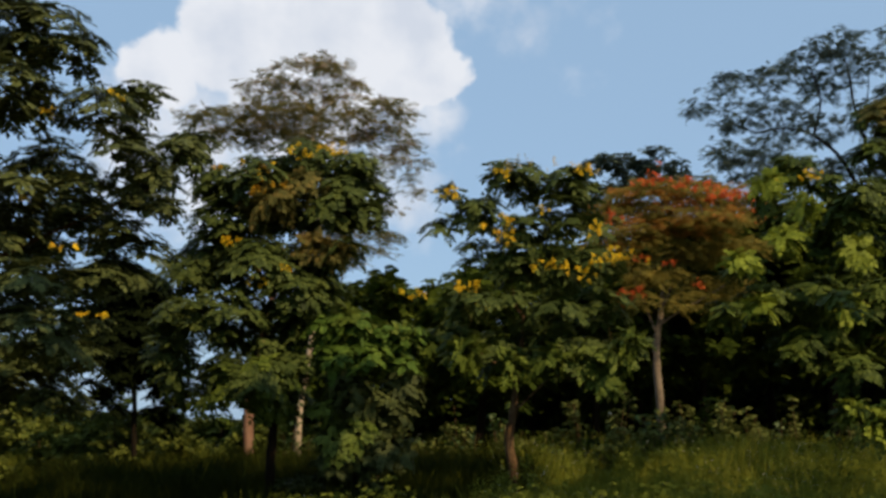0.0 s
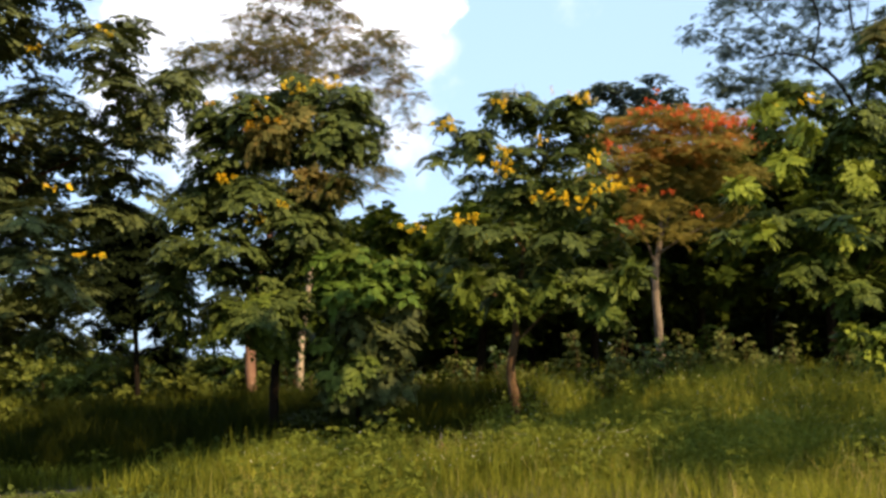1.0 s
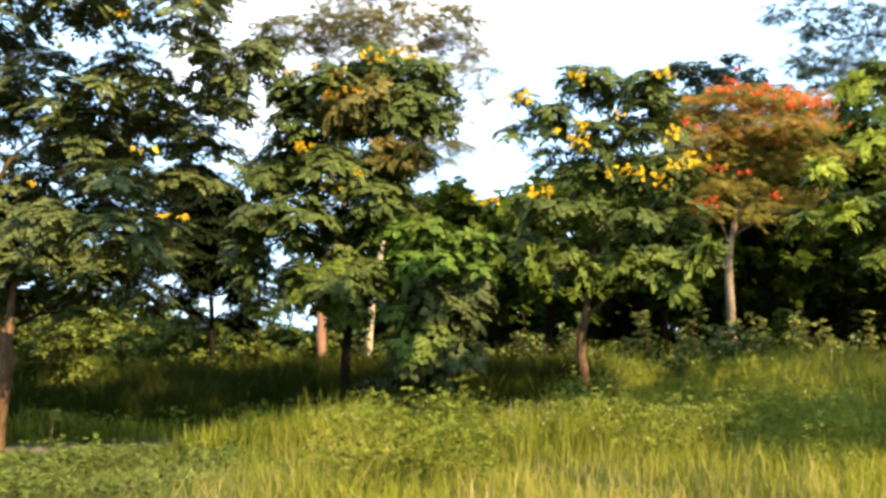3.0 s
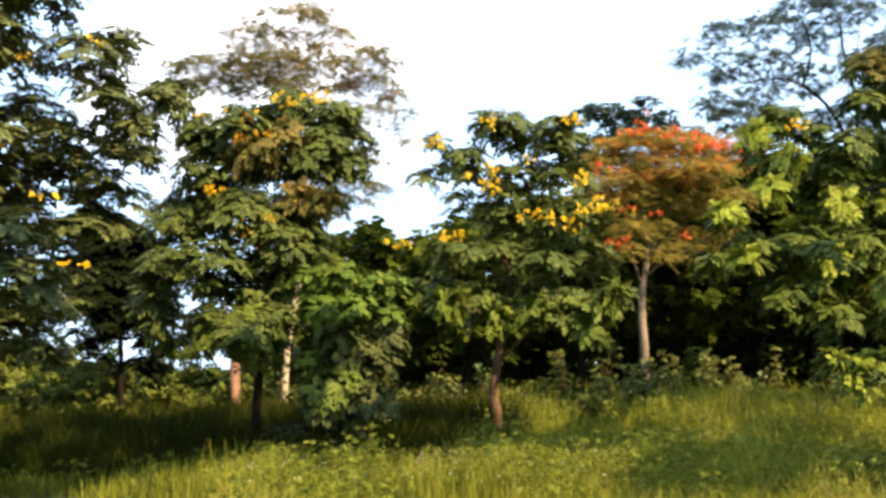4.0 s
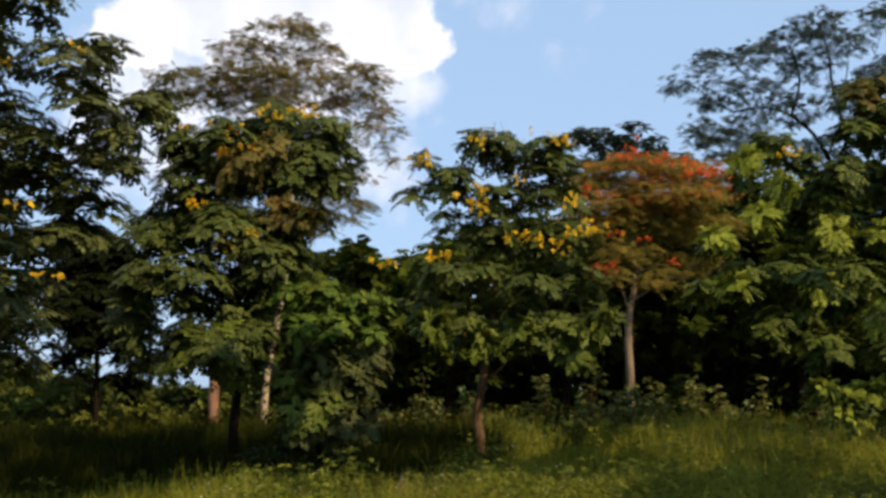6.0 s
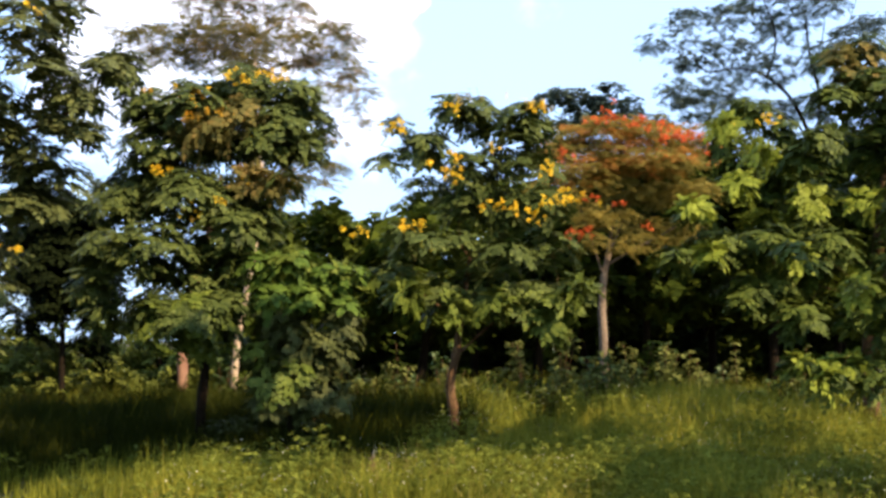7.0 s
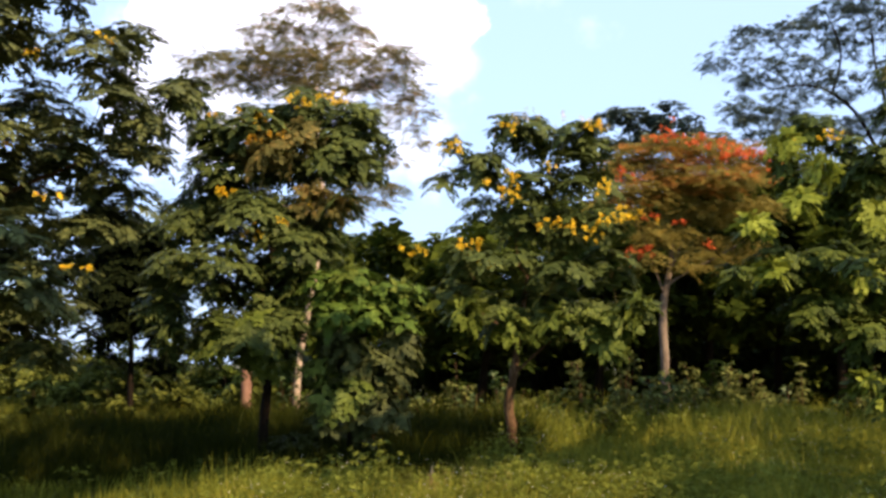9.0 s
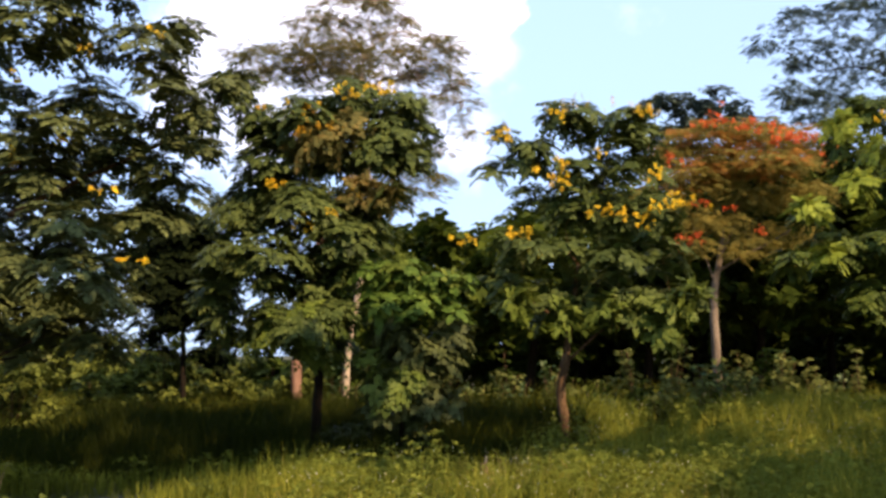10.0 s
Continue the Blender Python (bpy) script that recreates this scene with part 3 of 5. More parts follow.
BACK_LOBES = [
    (-1.85, 24.48, 11.10, 0.38), (-3.44, 24.97, 10.79, 0.35), (-2.57, 24.04, 10.30, 0.35), (-1.11, 24.98, 10.63, 0.32), (-3.79, 24.37, 9.62, 0.65),
    (-4.61, 24.00, 9.34, 0.64), (-2.55, 24.01, 9.27, 1.00), (-1.06, 23.78, 9.27, 0.64), (-0.02, 23.63, 9.45, 0.37), (0.12, 23.74, 9.03, 0.33),
    (-0.64, 24.60, 8.90, 0.43), (0.44, 25.09, 8.80, 0.30), (-1.94, 23.76, 8.58, 0.71), (0.62, 23.58, 7.31, 0.11), (-3.28, 25.08, 9.21, 0.75),
    (-4.08, 24.35, 8.99, 0.58), (-5.23, 24.15, 9.39, 0.36), (-0.92, 23.88, 7.70, 0.51), (-0.42, 24.45, 7.30, 0.24), (-0.73, 24.82, 6.30, 0.66),
    (-1.67, 24.23, 6.65, 0.72), (-0.27, 24.17, 5.80, 0.25), (-1.20, 23.59, 5.63, 0.56),
]
BACK_TOP = [
    (-3.71, 24.0, 10.28, 0.22), (-3.15, 24.2, 10.42, 0.22), (-2.66, 23.8, 10.65, 0.22), (-2.22, 24.1, 10.30, 0.23), (-1.82, 24.0, 10.95, 0.19), (-1.52, 23.8, 10.62, 0.22),
    (-1.08, 24.2, 10.34, 0.22), (-2.99, 24.0, 9.90, 0.23), (-2.14, 24.0, 9.90, 0.24), (-1.43, 24.1, 9.95, 0.23), (-0.65, 24.0, 9.71, 0.23), (-0.07, 23.9, 9.68, 0.22), (0.32, 24.1, 9.48, 0.20),
    (-0.21, 24.0, 9.12, 0.22), (-0.63, 24.1, 8.71, 0.22), (0.18, 24.0, 8.61, 0.19), (0.52, 24.0, 8.14, 0.16), (-0.13, 23.9, 8.23, 0.19),
]
BACK_SPINE = [(-1.97, 23.6, 9.10), (-1.77, 24.0, 9.75), (-1.90, 24.0, 10.34), (-1.82, 24.0, 10.95)]
BACK_BOUGH_A = [(-1.85, 23.8, 9.45), (-1.15, 24.0, 10.00), (-0.40, 24.0, 9.80), (0.20, 24.0, 9.40)]
BACK_BOUGH_B = [(-1.95, 23.7, 9.30), (-2.43, 24.0, 9.95), (-3.00, 24.0, 10.25), (-3.70, 24.0, 10.25)]
BACK_BOUGH_C = [(-1.90, 23.6, 8.40), (-1.00, 24.0, 8.90), (-0.10, 24.0, 8.95), (0.50, 24.0, 8.25)]
BACK_TUFTS = [
    (-2.63, 24.50, 9.97, 0.26), (-1.26, 23.44, 9.65, 0.25), (-1.87, 23.99, 10.34, 0.23), (-2.20, 24.41, 11.01, 0.20), (-1.49, 23.56, 10.64, 0.20),
    (-3.31, 24.28, 9.95, 0.23), (-3.76, 24.54, 9.42, 0.22), (-0.72, 24.16, 9.38, 0.24), (-0.14, 24.35, 9.15, 0.23), (0.27, 23.53, 8.19, 0.20),
    (-0.13, 23.92, 7.92, 0.21), (0.44, 23.58, 7.70, 0.15), (-0.27, 24.41, 7.15, 0.22), (-0.53, 23.75, 6.28, 0.23), (0.10, 23.94, 6.83, 0.17),
    (-1.02, 24.60, 8.98, 0.26), (-2.75, 24.42, 9.26, 0.26), (-2.05, 24.57, 9.63, 0.26), (-0.11, 23.94, 6.11, 0.20), (0.51, 23.99, 8.84, 0.17),
    (-0.44, 24.28, 9.88, 0.22),
]
BACK_TRUNK = [(-2.37, 23.50, 0.82), (-2.29, 23.50, 1.65), (-2.13, 23.50, 2.78), (-1.97, 23.50, 3.77), (-1.80, 23.50, 5.77), (-2.03, 23.50, 7.95), (-1.97, 23.50, 9.28)]
BACK_TRUNK_B = [(-3.37, 22.50, 0.71), (-3.38, 22.50, 1.51), (-3.35, 22.50, 2.05), (-3.13, 22.50, 3.13), (-2.62, 22.50, 5.59)]
MID_PAD = [(-2.58, 14.9, 2.25, 0.26), (-2.05, 14.9, 2.31, 0.28), (-1.76, 14.9, 2.17, 0.24), (-2.66, 14.9, 1.98, 0.24), (-2.05, 14.9, 1.92, 0.28)]
SHRUB_TOP = [
    (-1.02, 15.1, 2.98, 0.30), (-0.60, 15.0, 3.05, 0.33), (-0.08, 15.1, 2.86, 0.33), (0.24, 15.0, 2.86, 0.26), (-0.95, 15.0, 2.50, 0.34), (-0.41, 15.0, 2.50, 0.40),
    (0.12, 15.0, 2.42, 0.30),
]
SHRUB_LOW = [(-0.93, 14.7, 1.32, 0.20), (-0.61, 14.7, 1.40, 0.22), (-1.05, 14.9, 1.62, 0.20), (-0.80, 14.75, 1.15, 0.16)]
SHRUB_SKIRT = [
    (-0.59, 15.0, 1.86, 0.32), (-0.22, 15.0, 1.72, 0.30), (-0.70, 15.1, 1.42, 0.30), (-0.30, 15.1, 1.35, 0.28), (0.16, 15.1, 2.06, 0.32), (-0.80, 15.1, 2.14, 0.30), (0.0, 15.0, 1.70, 0.28),
    (-0.98, 15.2, 1.62, 0.22), (-0.15, 14.9, 1.15, 0.24), (-0.45, 14.9, 0.95, 0.24), (-0.95, 15.0, 0.95, 0.24), (0.12, 15.0, 1.05, 0.20),
]
CENTRE_UPPER = [
    (1.03, 15.99, 5.39, 0.15), (0.88, 15.97, 4.85, 0.25), (1.50, 15.89, 5.03, 0.45), (2.38, 15.86, 5.61, 0.42), (2.00, 15.96, 5.74, 0.38),
    (3.00, 15.56, 5.53, 0.39), (3.36, 15.90, 5.52, 0.30), (2.88, 15.48, 4.89, 0.48), (2.24, 15.69, 4.64, 0.51), (1.46, 15.97, 4.40, 0.28),
    (2.94, 15.89, 4.09, 0.52), (3.43, 15.49, 4.12, 0.37), (3.49, 16.15, 4.88, 0.33), (2.07, 15.85, 4.09, 0.42), (1.14, 15.78, 3.59, 0.28),
]
CENTRE_LOWER = [
    (1.31, 15.01, 3.44, 0.38), (2.02, 15.55, 3.37, 0.46), (2.71, 15.25, 3.24, 0.50), (3.55, 15.67, 3.34, 0.47), (1.18, 15.46, 2.87, 0.28),
    (1.76, 15.82, 2.69, 0.49), (2.49, 15.65, 2.77, 0.51), (3.37, 15.80, 2.59, 0.52), (3.88, 15.35, 2.74, 0.32), (3.47, 15.64, 2.20, 0.26),
    (2.88, 15.74, 2.37, 0.34), (2.14, 15.83, 2.54, 0.32), (1.10, 15.35, 2.60, 0.24), (0.90, 15.84, 2.98, 0.19),
]
CENTRE_TRUNK = [(1.96, 15.70, 0.22), (1.95, 15.70, 0.66), (1.90, 15.70, 1.13), (1.98, 15.70, 1.59), (2.08, 15.70, 2.25), (2.22, 15.70, 3.20)]
CENTRE_FLOWERS = [
    (2.92, 14.95, 3.87, 0.21), (3.38, 14.88, 4.07, 0.19), (3.68, 14.99, 4.13, 0.20), (2.42, 14.98, 3.95, 0.14), (1.80, 14.81, 4.45, 0.16),
    (1.84, 14.81, 4.69, 0.12), (1.51, 14.67, 4.55, 0.09), (3.30, 14.93, 4.54, 0.13), (0.38, 14.97, 3.50, 0.12), (0.94, 14.79, 5.15, 0.16),
    (1.34, 14.88, 3.61, 0.14), (1.07, 14.89, 3.58, 0.11), (2.48, 14.89, 4.87, 0.08), (3.23, 14.67, 5.44, 0.14), (1.87, 14.91, 5.51, 0.11),
    (1.47, 14.83, 3.30, 0.09),
]
RED_LOBES = [
    (6.01, 24.80, 6.84, 0.62), (7.03, 24.36, 7.35, 0.67), (8.19, 24.72, 7.44, 0.71), (9.42, 24.99, 7.40, 0.62), (9.84, 24.75, 6.91, 0.47),
    (7.55, 24.90, 6.71, 0.74), (8.31, 23.65, 6.45, 0.70), (6.28, 23.89, 6.06, 0.57), (7.59, 24.39, 5.78, 0.65), (8.83, 24.77, 5.77, 0.66),
    (6.65, 23.99, 4.98, 0.46), (8.15, 24.83, 4.87, 0.59), (9.16, 24.74, 4.93, 0.47), (9.16, 23.68, 5.80, 0.51), (6.34, 24.45, 5.42, 0.44),
    (7.23, 24.01, 5.13, 0.43), (6.29, 23.70, 4.39, 0.37), (7.31, 23.84, 4.40, 0.40), (8.43, 24.17, 4.39, 0.40), 
    (7.00, 24.20, 6.75, 0.50), (8.95, 24.20, 6.60, 0.50), (6.60, 24.20, 6.40, 0.50), (5.60, 24.44, 6.69, 0.41), (5.65, 24.28, 6.06, 0.38), (6.38, 24.70, 7.28, 0.47),
]
RED_TRUNK = [(6.97, 24.50, 0.86), (6.95, 24.50, 1.66), (6.91, 24.50, 2.54), (6.95, 24.50, 3.42), (7.09, 24.50, 4.08), (7.23, 24.50, 5.05)]
RED_FLOWERS = [
    (6.84, 23.65, 7.52, 0.37), (7.98, 23.44, 7.28, 0.28), (9.35, 23.84, 7.16, 0.28), (8.28, 23.30, 7.00, 0.22), (8.28, 23.54, 6.62, 0.25),
    (5.69, 23.47, 6.56, 0.20), (9.60, 23.55, 6.53, 0.22), (6.25, 23.37, 4.60, 0.24), (6.00, 23.80, 4.44, 0.18), (7.10, 23.52, 5.34, 0.13),
    (7.52, 23.32, 7.35, 0.17), (6.50, 23.67, 5.44, 0.14), (8.66, 23.36, 7.11, 0.19), (7.89, 23.63, 4.71, 0.11),
]
CANOPY_LOBES = [
    (9.93, 33.84, 10.89, 0.76), (8.13, 34.08, 10.81, 0.61), (11.05, 34.46, 10.74, 0.57), (9.13, 34.32, 10.81, 0.61), (9.52, 33.92, 9.96, 0.91),
    (7.55, 34.31, 10.59, 0.41), (11.45, 34.14, 10.02, 0.81), (8.05, 33.87, 9.53, 0.91),
]
TALL_LOBES = [
    (20.01, 39.14, 17.75, 0.98), (18.90, 40.23, 17.37, 0.91), (17.33, 40.15, 16.38, 0.91), (15.58, 41.10, 16.45, 0.83), (14.18, 41.12, 15.37, 0.64),
    (15.55, 40.26, 14.68, 0.96), (17.25, 39.64, 14.61, 0.99), (20.34, 40.94, 16.40, 1.10), (21.17, 38.80, 16.69, 0.92), (14.59, 39.06, 12.63, 0.84),
    (16.69, 40.16, 13.06, 1.00), (19.16, 40.28, 14.02, 1.08), (21.12, 39.14, 14.44, 1.05), (21.65, 40.31, 12.43, 1.20), (19.84, 40.94, 12.34, 0.97),
    (23.50, 39.70, 15.69, 1.18), (24.08, 39.84, 13.08, 1.30), (23.31, 39.34, 18.25, 0.94), (15.58, 39.50, 11.98, 0.94), (26.44, 41.13, 15.37, 1.22),
    (17.43, 39.71, 11.77, 1.06),
]
TALL_TRUNK = [(21.22, 40.00, 4.01), (21.34, 40.00, 8.23), (21.18, 40.00, 10.53)]
RIGHT_UPPER = [
    (7.92, 17.54, 6.27, 0.47), (7.67, 17.46, 5.25, 0.47), (6.59, 16.95, 4.24, 0.30), (8.38, 16.42, 5.16, 0.47), (9.10, 17.57, 4.68, 0.47),
    (6.77, 16.79, 3.55, 0.50), (7.67, 16.66, 3.64, 0.57), (8.53, 16.51, 3.33, 0.57), (10.19, 17.57, 4.64, 0.57), (9.76, 16.79, 3.36, 0.55),
    (7.46, 16.76, 2.73, 0.52), (8.11, 16.20, 2.31, 0.50), (9.92, 16.99, 5.63, 0.56), (9.14, 16.71, 6.30, 0.45),
    (9.89, 16.47, 6.47, 0.59), (9.63, 17.5, 7.35, 0.30), (10.30, 17.5, 7.60, 0.34), (9.85, 17.4, 6.95, 0.30), (10.55, 17.3, 7.0, 0.34), (8.38, 17.25, 5.82, 0.37), (7.29, 17.32, 5.60, 0.33), (8.51, 16.02, 5.44, 0.40),
]
RIGHT_LOWER = [
    (10.53, 16.55, 5.43, 0.79), (10.39, 16.14, 4.11, 0.77), (10.76, 17.20, 2.97, 0.72), (11.63, 16.95, 4.67, 0.91), (9.19, 16.09, 2.30, 0.53),
    (11.04, 15.95, 3.09, 0.76), (8.86, 17.28, 4.04, 0.41), (8.79, 16.17, 3.60, 0.43), (10.91, 16.67, 6.55, 0.69),
    (5.91, 16.46, 3.31, 0.29), (7.98, 16.73, 2.94, 0.45),
]
RIGHT_TRUNK = [(9.82, 17.00, 0.69), (9.84, 17.00, 1.81), (9.96, 17.00, 2.75), (10.14, 17.00, 3.91), (10.27, 17.00, 4.98)]
NEAR_LOBES = [
    (6.70, 13.48, 1.51, 0.15), (7.45, 13.59, 1.50, 0.13), (6.81, 13.09, 1.33, 0.12), (7.90, 13.61, 1.48, 0.28), (7.70, 13.24, 2.62, 0.30),
    (8.18, 13.43, 2.22, 0.48), (6.60, 13.27, 3.10, 0.24), (8.46, 13.24, 3.03, 0.55), (8.47, 13.42, 3.88, 0.48), (7.73, 13.37, 1.25, 0.32),
]
TALL_BOUGH_A = [(21.21, 40.00, 10.28), (20.25, 40.00, 12.48), (19.00, 40.00, 13.67), (17.73, 40.00, 13.99), (16.29, 40.00, 13.78)]
TALL_BOUGH_B = [(19.00, 40.00, 13.67), (19.46, 40.00, 15.26), (19.21, 40.00, 16.60), (18.80, 40.00, 17.41)]
TALL_BOUGH_C = [(21.10, 40.00, 10.28), (21.46, 40.00, 12.61), (21.01, 40.00, 14.99), (20.87, 40.00, 16.88), (20.40, 40.00, 18.10)]
DARK_LOBES = [
    (-6.08, 21.86, 3.74, 0.62), (-5.97, 22.25, 3.04, 0.56), (-6.66, 22.09, 3.23, 0.47), (-5.27, 21.54, 3.06, 0.44), (-6.33, 21.75, 4.26, 0.52),
    (-5.58, 21.96, 3.95, 0.50), (-6.66, 22.39, 4.95, 0.56), (-7.00, 22.05, 3.82, 0.50), (-5.62, 21.51, 4.55, 0.46),
    (-5.32, 22.28, 3.71, 0.42), (-5.41, 22.21, 2.24, 0.20), (-4.99, 22.13, 1.97, 0.18),
    (-4.63, 21.98, 2.10, 0.14), (-5.24, 22.41, 1.58, 0.19), (-6.57, 21.89, 2.23, 0.18), (-6.91, 21.89, 2.42, 0.17), (-5.50, 22.35, 1.78, 0.19),
    (-6.38, 21.70, 1.83, 0.18), (-5.85, 21.6, 3.42, 0.6), (-6.05, 21.7, 2.72, 0.42), (-5.28, 21.7, 2.75, 0.36), (-5.2, 21.8, 3.45, 0.42), (-6.4, 21.6, 3.3, 0.5),
    (-6.12, 22.00, 4.84, 0.40), (-5.61, 22.00, 4.50, 0.45), (-5.88, 22.00, 3.89, 0.45), (-5.23, 22.00, 3.80, 0.42),
]
DARK_TRUNK = [(-5.85, 22.00, 0.86), (-5.87, 22.00, 1.64), (-5.93, 22.00, 2.56), (-6.05, 22.00, 3.62)]
RIGHT_FLOWERS = [
    (7.54, 15.92, 5.70, 0.14), (6.91, 16.13, 5.67, 0.08),
]
CENTRE_LIME = [
    (3.73, 14.77, 2.70, 0.13), (3.39, 15.00, 2.15, 0.13), (2.56, 14.96, 2.44, 0.13), (1.11, 14.88, 2.57, 0.12), (3.52, 14.84, 2.48, 0.12),
    (1.84, 14.98, 2.40, 0.13), (3.02, 15.02, 2.40, 0.11),
]
RIGHT_TOP = [(9.6, 17.3, 7.3, 0.25), (10.2, 17.4, 7.4, 0.28), (9.8, 17.2, 6.9, 0.25)]
RIGHT_LIME = [
    (6.98, 16.0, 4.56, 0.19), (6.13, 16.0, 4.15, 0.16), (7.34, 16.0, 5.11, 0.15), (8.23, 16.0, 4.37, 0.19), (9.27, 16.0, 4.33, 0.16),
    (7.91, 16.0, 3.33, 0.12), (9.07, 16.0, 2.84, 0.18), (6.38, 15.9, 3.37, 0.10), (6.8, 16.2, 5.66, 0.10),
]
STONE_A = (-5.45, 11.90)
STONE_B = (-5.76, 11.90)
STAKE = (-6.00, 11.30)
STEM = (-5.20, 11.70)
SAPLING = (-5.64, 12.40)
STUMP = (0.54, 12.95)
RED_BOUGH_A = [(6.95, 24.50, 3.57), (6.63, 24.20, 4.27), (6.22, 23.90, 5.11)]
RED_BOUGH_B = [(7.00, 24.50, 3.79), (7.59, 24.30, 4.17), (8.30, 24.20, 4.54), (8.89, 24.00, 4.91)]
RED_BOUGH_C = [(7.09, 24.50, 4.08), (7.62, 24.80, 5.09), (8.23, 25.20, 6.23)]
CENTRE_STALKS = [
    (0.99, 15.46, 5.22, 0.05), (2.32, 15.43, 5.74, 0.05), (1.97, 15.31, 5.63, 0.05), (3.40, 15.44, 5.60, 0.05), (1.71, 15.50, 5.52, 0.05),
    (2.80, 15.50, 5.66, 0.05), (3.12, 15.44, 5.60, 0.05),
]
LEFT_BOUGH = [(-5.57, 12.40, 3.52), (-4.83, 12.60, 3.98), (-3.98, 12.80, 4.44), (-3.22, 13.20, 4.95)]


# unseen boughs added to the near tree for shade patches on the meadow
NEAR_SHADE = [(7.8, 7.8, 4.3, 1.0), (8.7, 8.2, 4.6, 1.0), (8.2, 7.5, 5.2, 0.9), (7.2, 7.2, 4.9, 0.8), (7.6, 9.5, 6.4, 0.9), (8.4, 10.1, 6.7, 0.9), (8.1, 8.9, 5.9, 0.8)]

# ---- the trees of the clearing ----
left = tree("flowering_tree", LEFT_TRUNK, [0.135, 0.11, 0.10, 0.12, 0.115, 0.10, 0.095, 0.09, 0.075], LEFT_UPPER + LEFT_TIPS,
            "tall grey-green tree with few yellow flowers beside the path", BARK_BROWN, LEAF_LEFT, 11, density=7.1, per=12, size=0.092, width=0.069, limb=0.04, limb_bark=BARK_DARK_SHADE, lower=LEFT_LOWER + LEFT_INNER, flat=0.6, lift=1.3, skirt=1.15, boughs=[(LEFT_FORK, 0.075), (LEFT_PALE, 0.04), (LEFT_BOUGH, 0.04)])
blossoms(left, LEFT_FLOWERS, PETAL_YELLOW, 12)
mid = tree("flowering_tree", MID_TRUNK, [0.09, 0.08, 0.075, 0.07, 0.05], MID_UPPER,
           "dense round green tree with yellow flower heads and dark trunk", BARK_DARK_SHADE, LEAF_YELLOW_TREE, 21, density=10.5, flat=0.7, lower=MID_LOWER,
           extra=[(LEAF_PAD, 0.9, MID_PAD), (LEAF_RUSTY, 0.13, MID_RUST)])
blossoms(mid, MID_FLOWERS[:8], PETAL_YELLOW, 22)
blossoms(mid, MID_FLOWERS[8:], PETAL_ORANGE, 23, amount=8, size=0.026, label="withered orange flower head", wide=1.6, bloom=0.025)
centre = tree("flowering_tree", CENTRE_TRUNK, [0.09, 0.078, 0.072, 0.068, 0.05, 0.03], CENTRE_UPPER,
              "spreading green tree with many bright yellow flower heads", BARK_BROWN, LEAF_YELLOW_TREE, 31, density=8.7, flat=0.7, lower=CENTRE_LOWER, skirt=0.6,
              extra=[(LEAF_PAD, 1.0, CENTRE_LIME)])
blossoms(centre, CENTRE_FLOWERS, PETAL_YELLOW, 32)
seed_stalks(centre, CENTRE_STALKS, 33)
back = tree("tall_tree", BACK_TRUNK, [0.085, 0.078, 0.072, 0.068, 0.06, 0.045, 0.03], BACK_LOBES + BACK_TUFTS + BACK_TOP,
            "tall feathery tree with thin rusty crown behind the others", BARK_PALE, LEAF_RUSTY, 41, feathery=True, density=10.5, per=7, spread=0.12,
            length=0.36, pairs=6, size=0.085, width=0.032, flat=0.45, tilt=0.3, extra=[(LEAF_TAN, 0.35, BACK_TOP)],
            boughs=[(BACK_SPINE, 0.035), (BACK_BOUGH_A, 0.03), (BACK_BOUGH_B, 0.03), (BACK_BOUGH_C, 0.03)], limb_bark=BARK_TAN)
part("second_trunk", tube("second_trunk", local(BACK_TRUNK_B, back.location), [0.125, 0.115, 0.11, 0.09, 0.06], BARK_RED, 10, 0.05, 42), back,
     "reddish second trunk")
shrub = tree("small_tree", [(-0.62, 15.3, 0), (-0.6, 15.3, 0.8), (-0.45, 15.2, 1.7)], [0.06, 0.05, 0.035], SHRUB_TOP,
             "low bright green bushy tree between the flowering trees", BARK_DARK_SHADE, LEAF_SHRUB, 51, density=14, per=8, length=0.21, size=0.085, width=0.066, deep=1.1,
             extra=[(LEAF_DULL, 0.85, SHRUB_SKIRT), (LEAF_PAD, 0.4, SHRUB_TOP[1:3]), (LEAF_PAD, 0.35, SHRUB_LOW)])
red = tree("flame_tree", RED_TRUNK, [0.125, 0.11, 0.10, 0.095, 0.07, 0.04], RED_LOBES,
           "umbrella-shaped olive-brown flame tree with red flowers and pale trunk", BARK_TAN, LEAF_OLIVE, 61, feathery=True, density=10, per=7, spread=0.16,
           length=0.36, pairs=6, size=0.10, width=0.036, flat=0.5, limb=0.04, tilt=0.3, extra=[(LEAF_EMBER, 0.7, RED_LOBES[0:8] + RED_LOBES[-6:])], boughs=[(RED_BOUGH_A, 0.035), (RED_BOUGH_B, 0.04), (RED_BOUGH_C, 0.04)], limb_bark=BARK_DARK_SHADE)
blossoms(red, RED_FLOWERS, PETAL_RED, 62, amount=4, size=0.05, label="red flower head", wide=1.5, bloom=0.06)
tree("dark_tree", [(CANOPY_LOBES[0][0], 34.2, 0), (CANOPY_LOBES[0][0], 34.2, 5), (CANOPY_LOBES[0][0], 34.1, 9)], [0.2, 0.17, 0.08], CANOPY_LOBES,
     "dark green flat-topped tree far behind the flame tree", BARK_DARK_SHADE, LEAF_HAZE, 71, feathery=True, density=3, per=7, spread=0.15, length=0.4, size=0.22, width=0.12, flat=0.5, tilt=0.3)
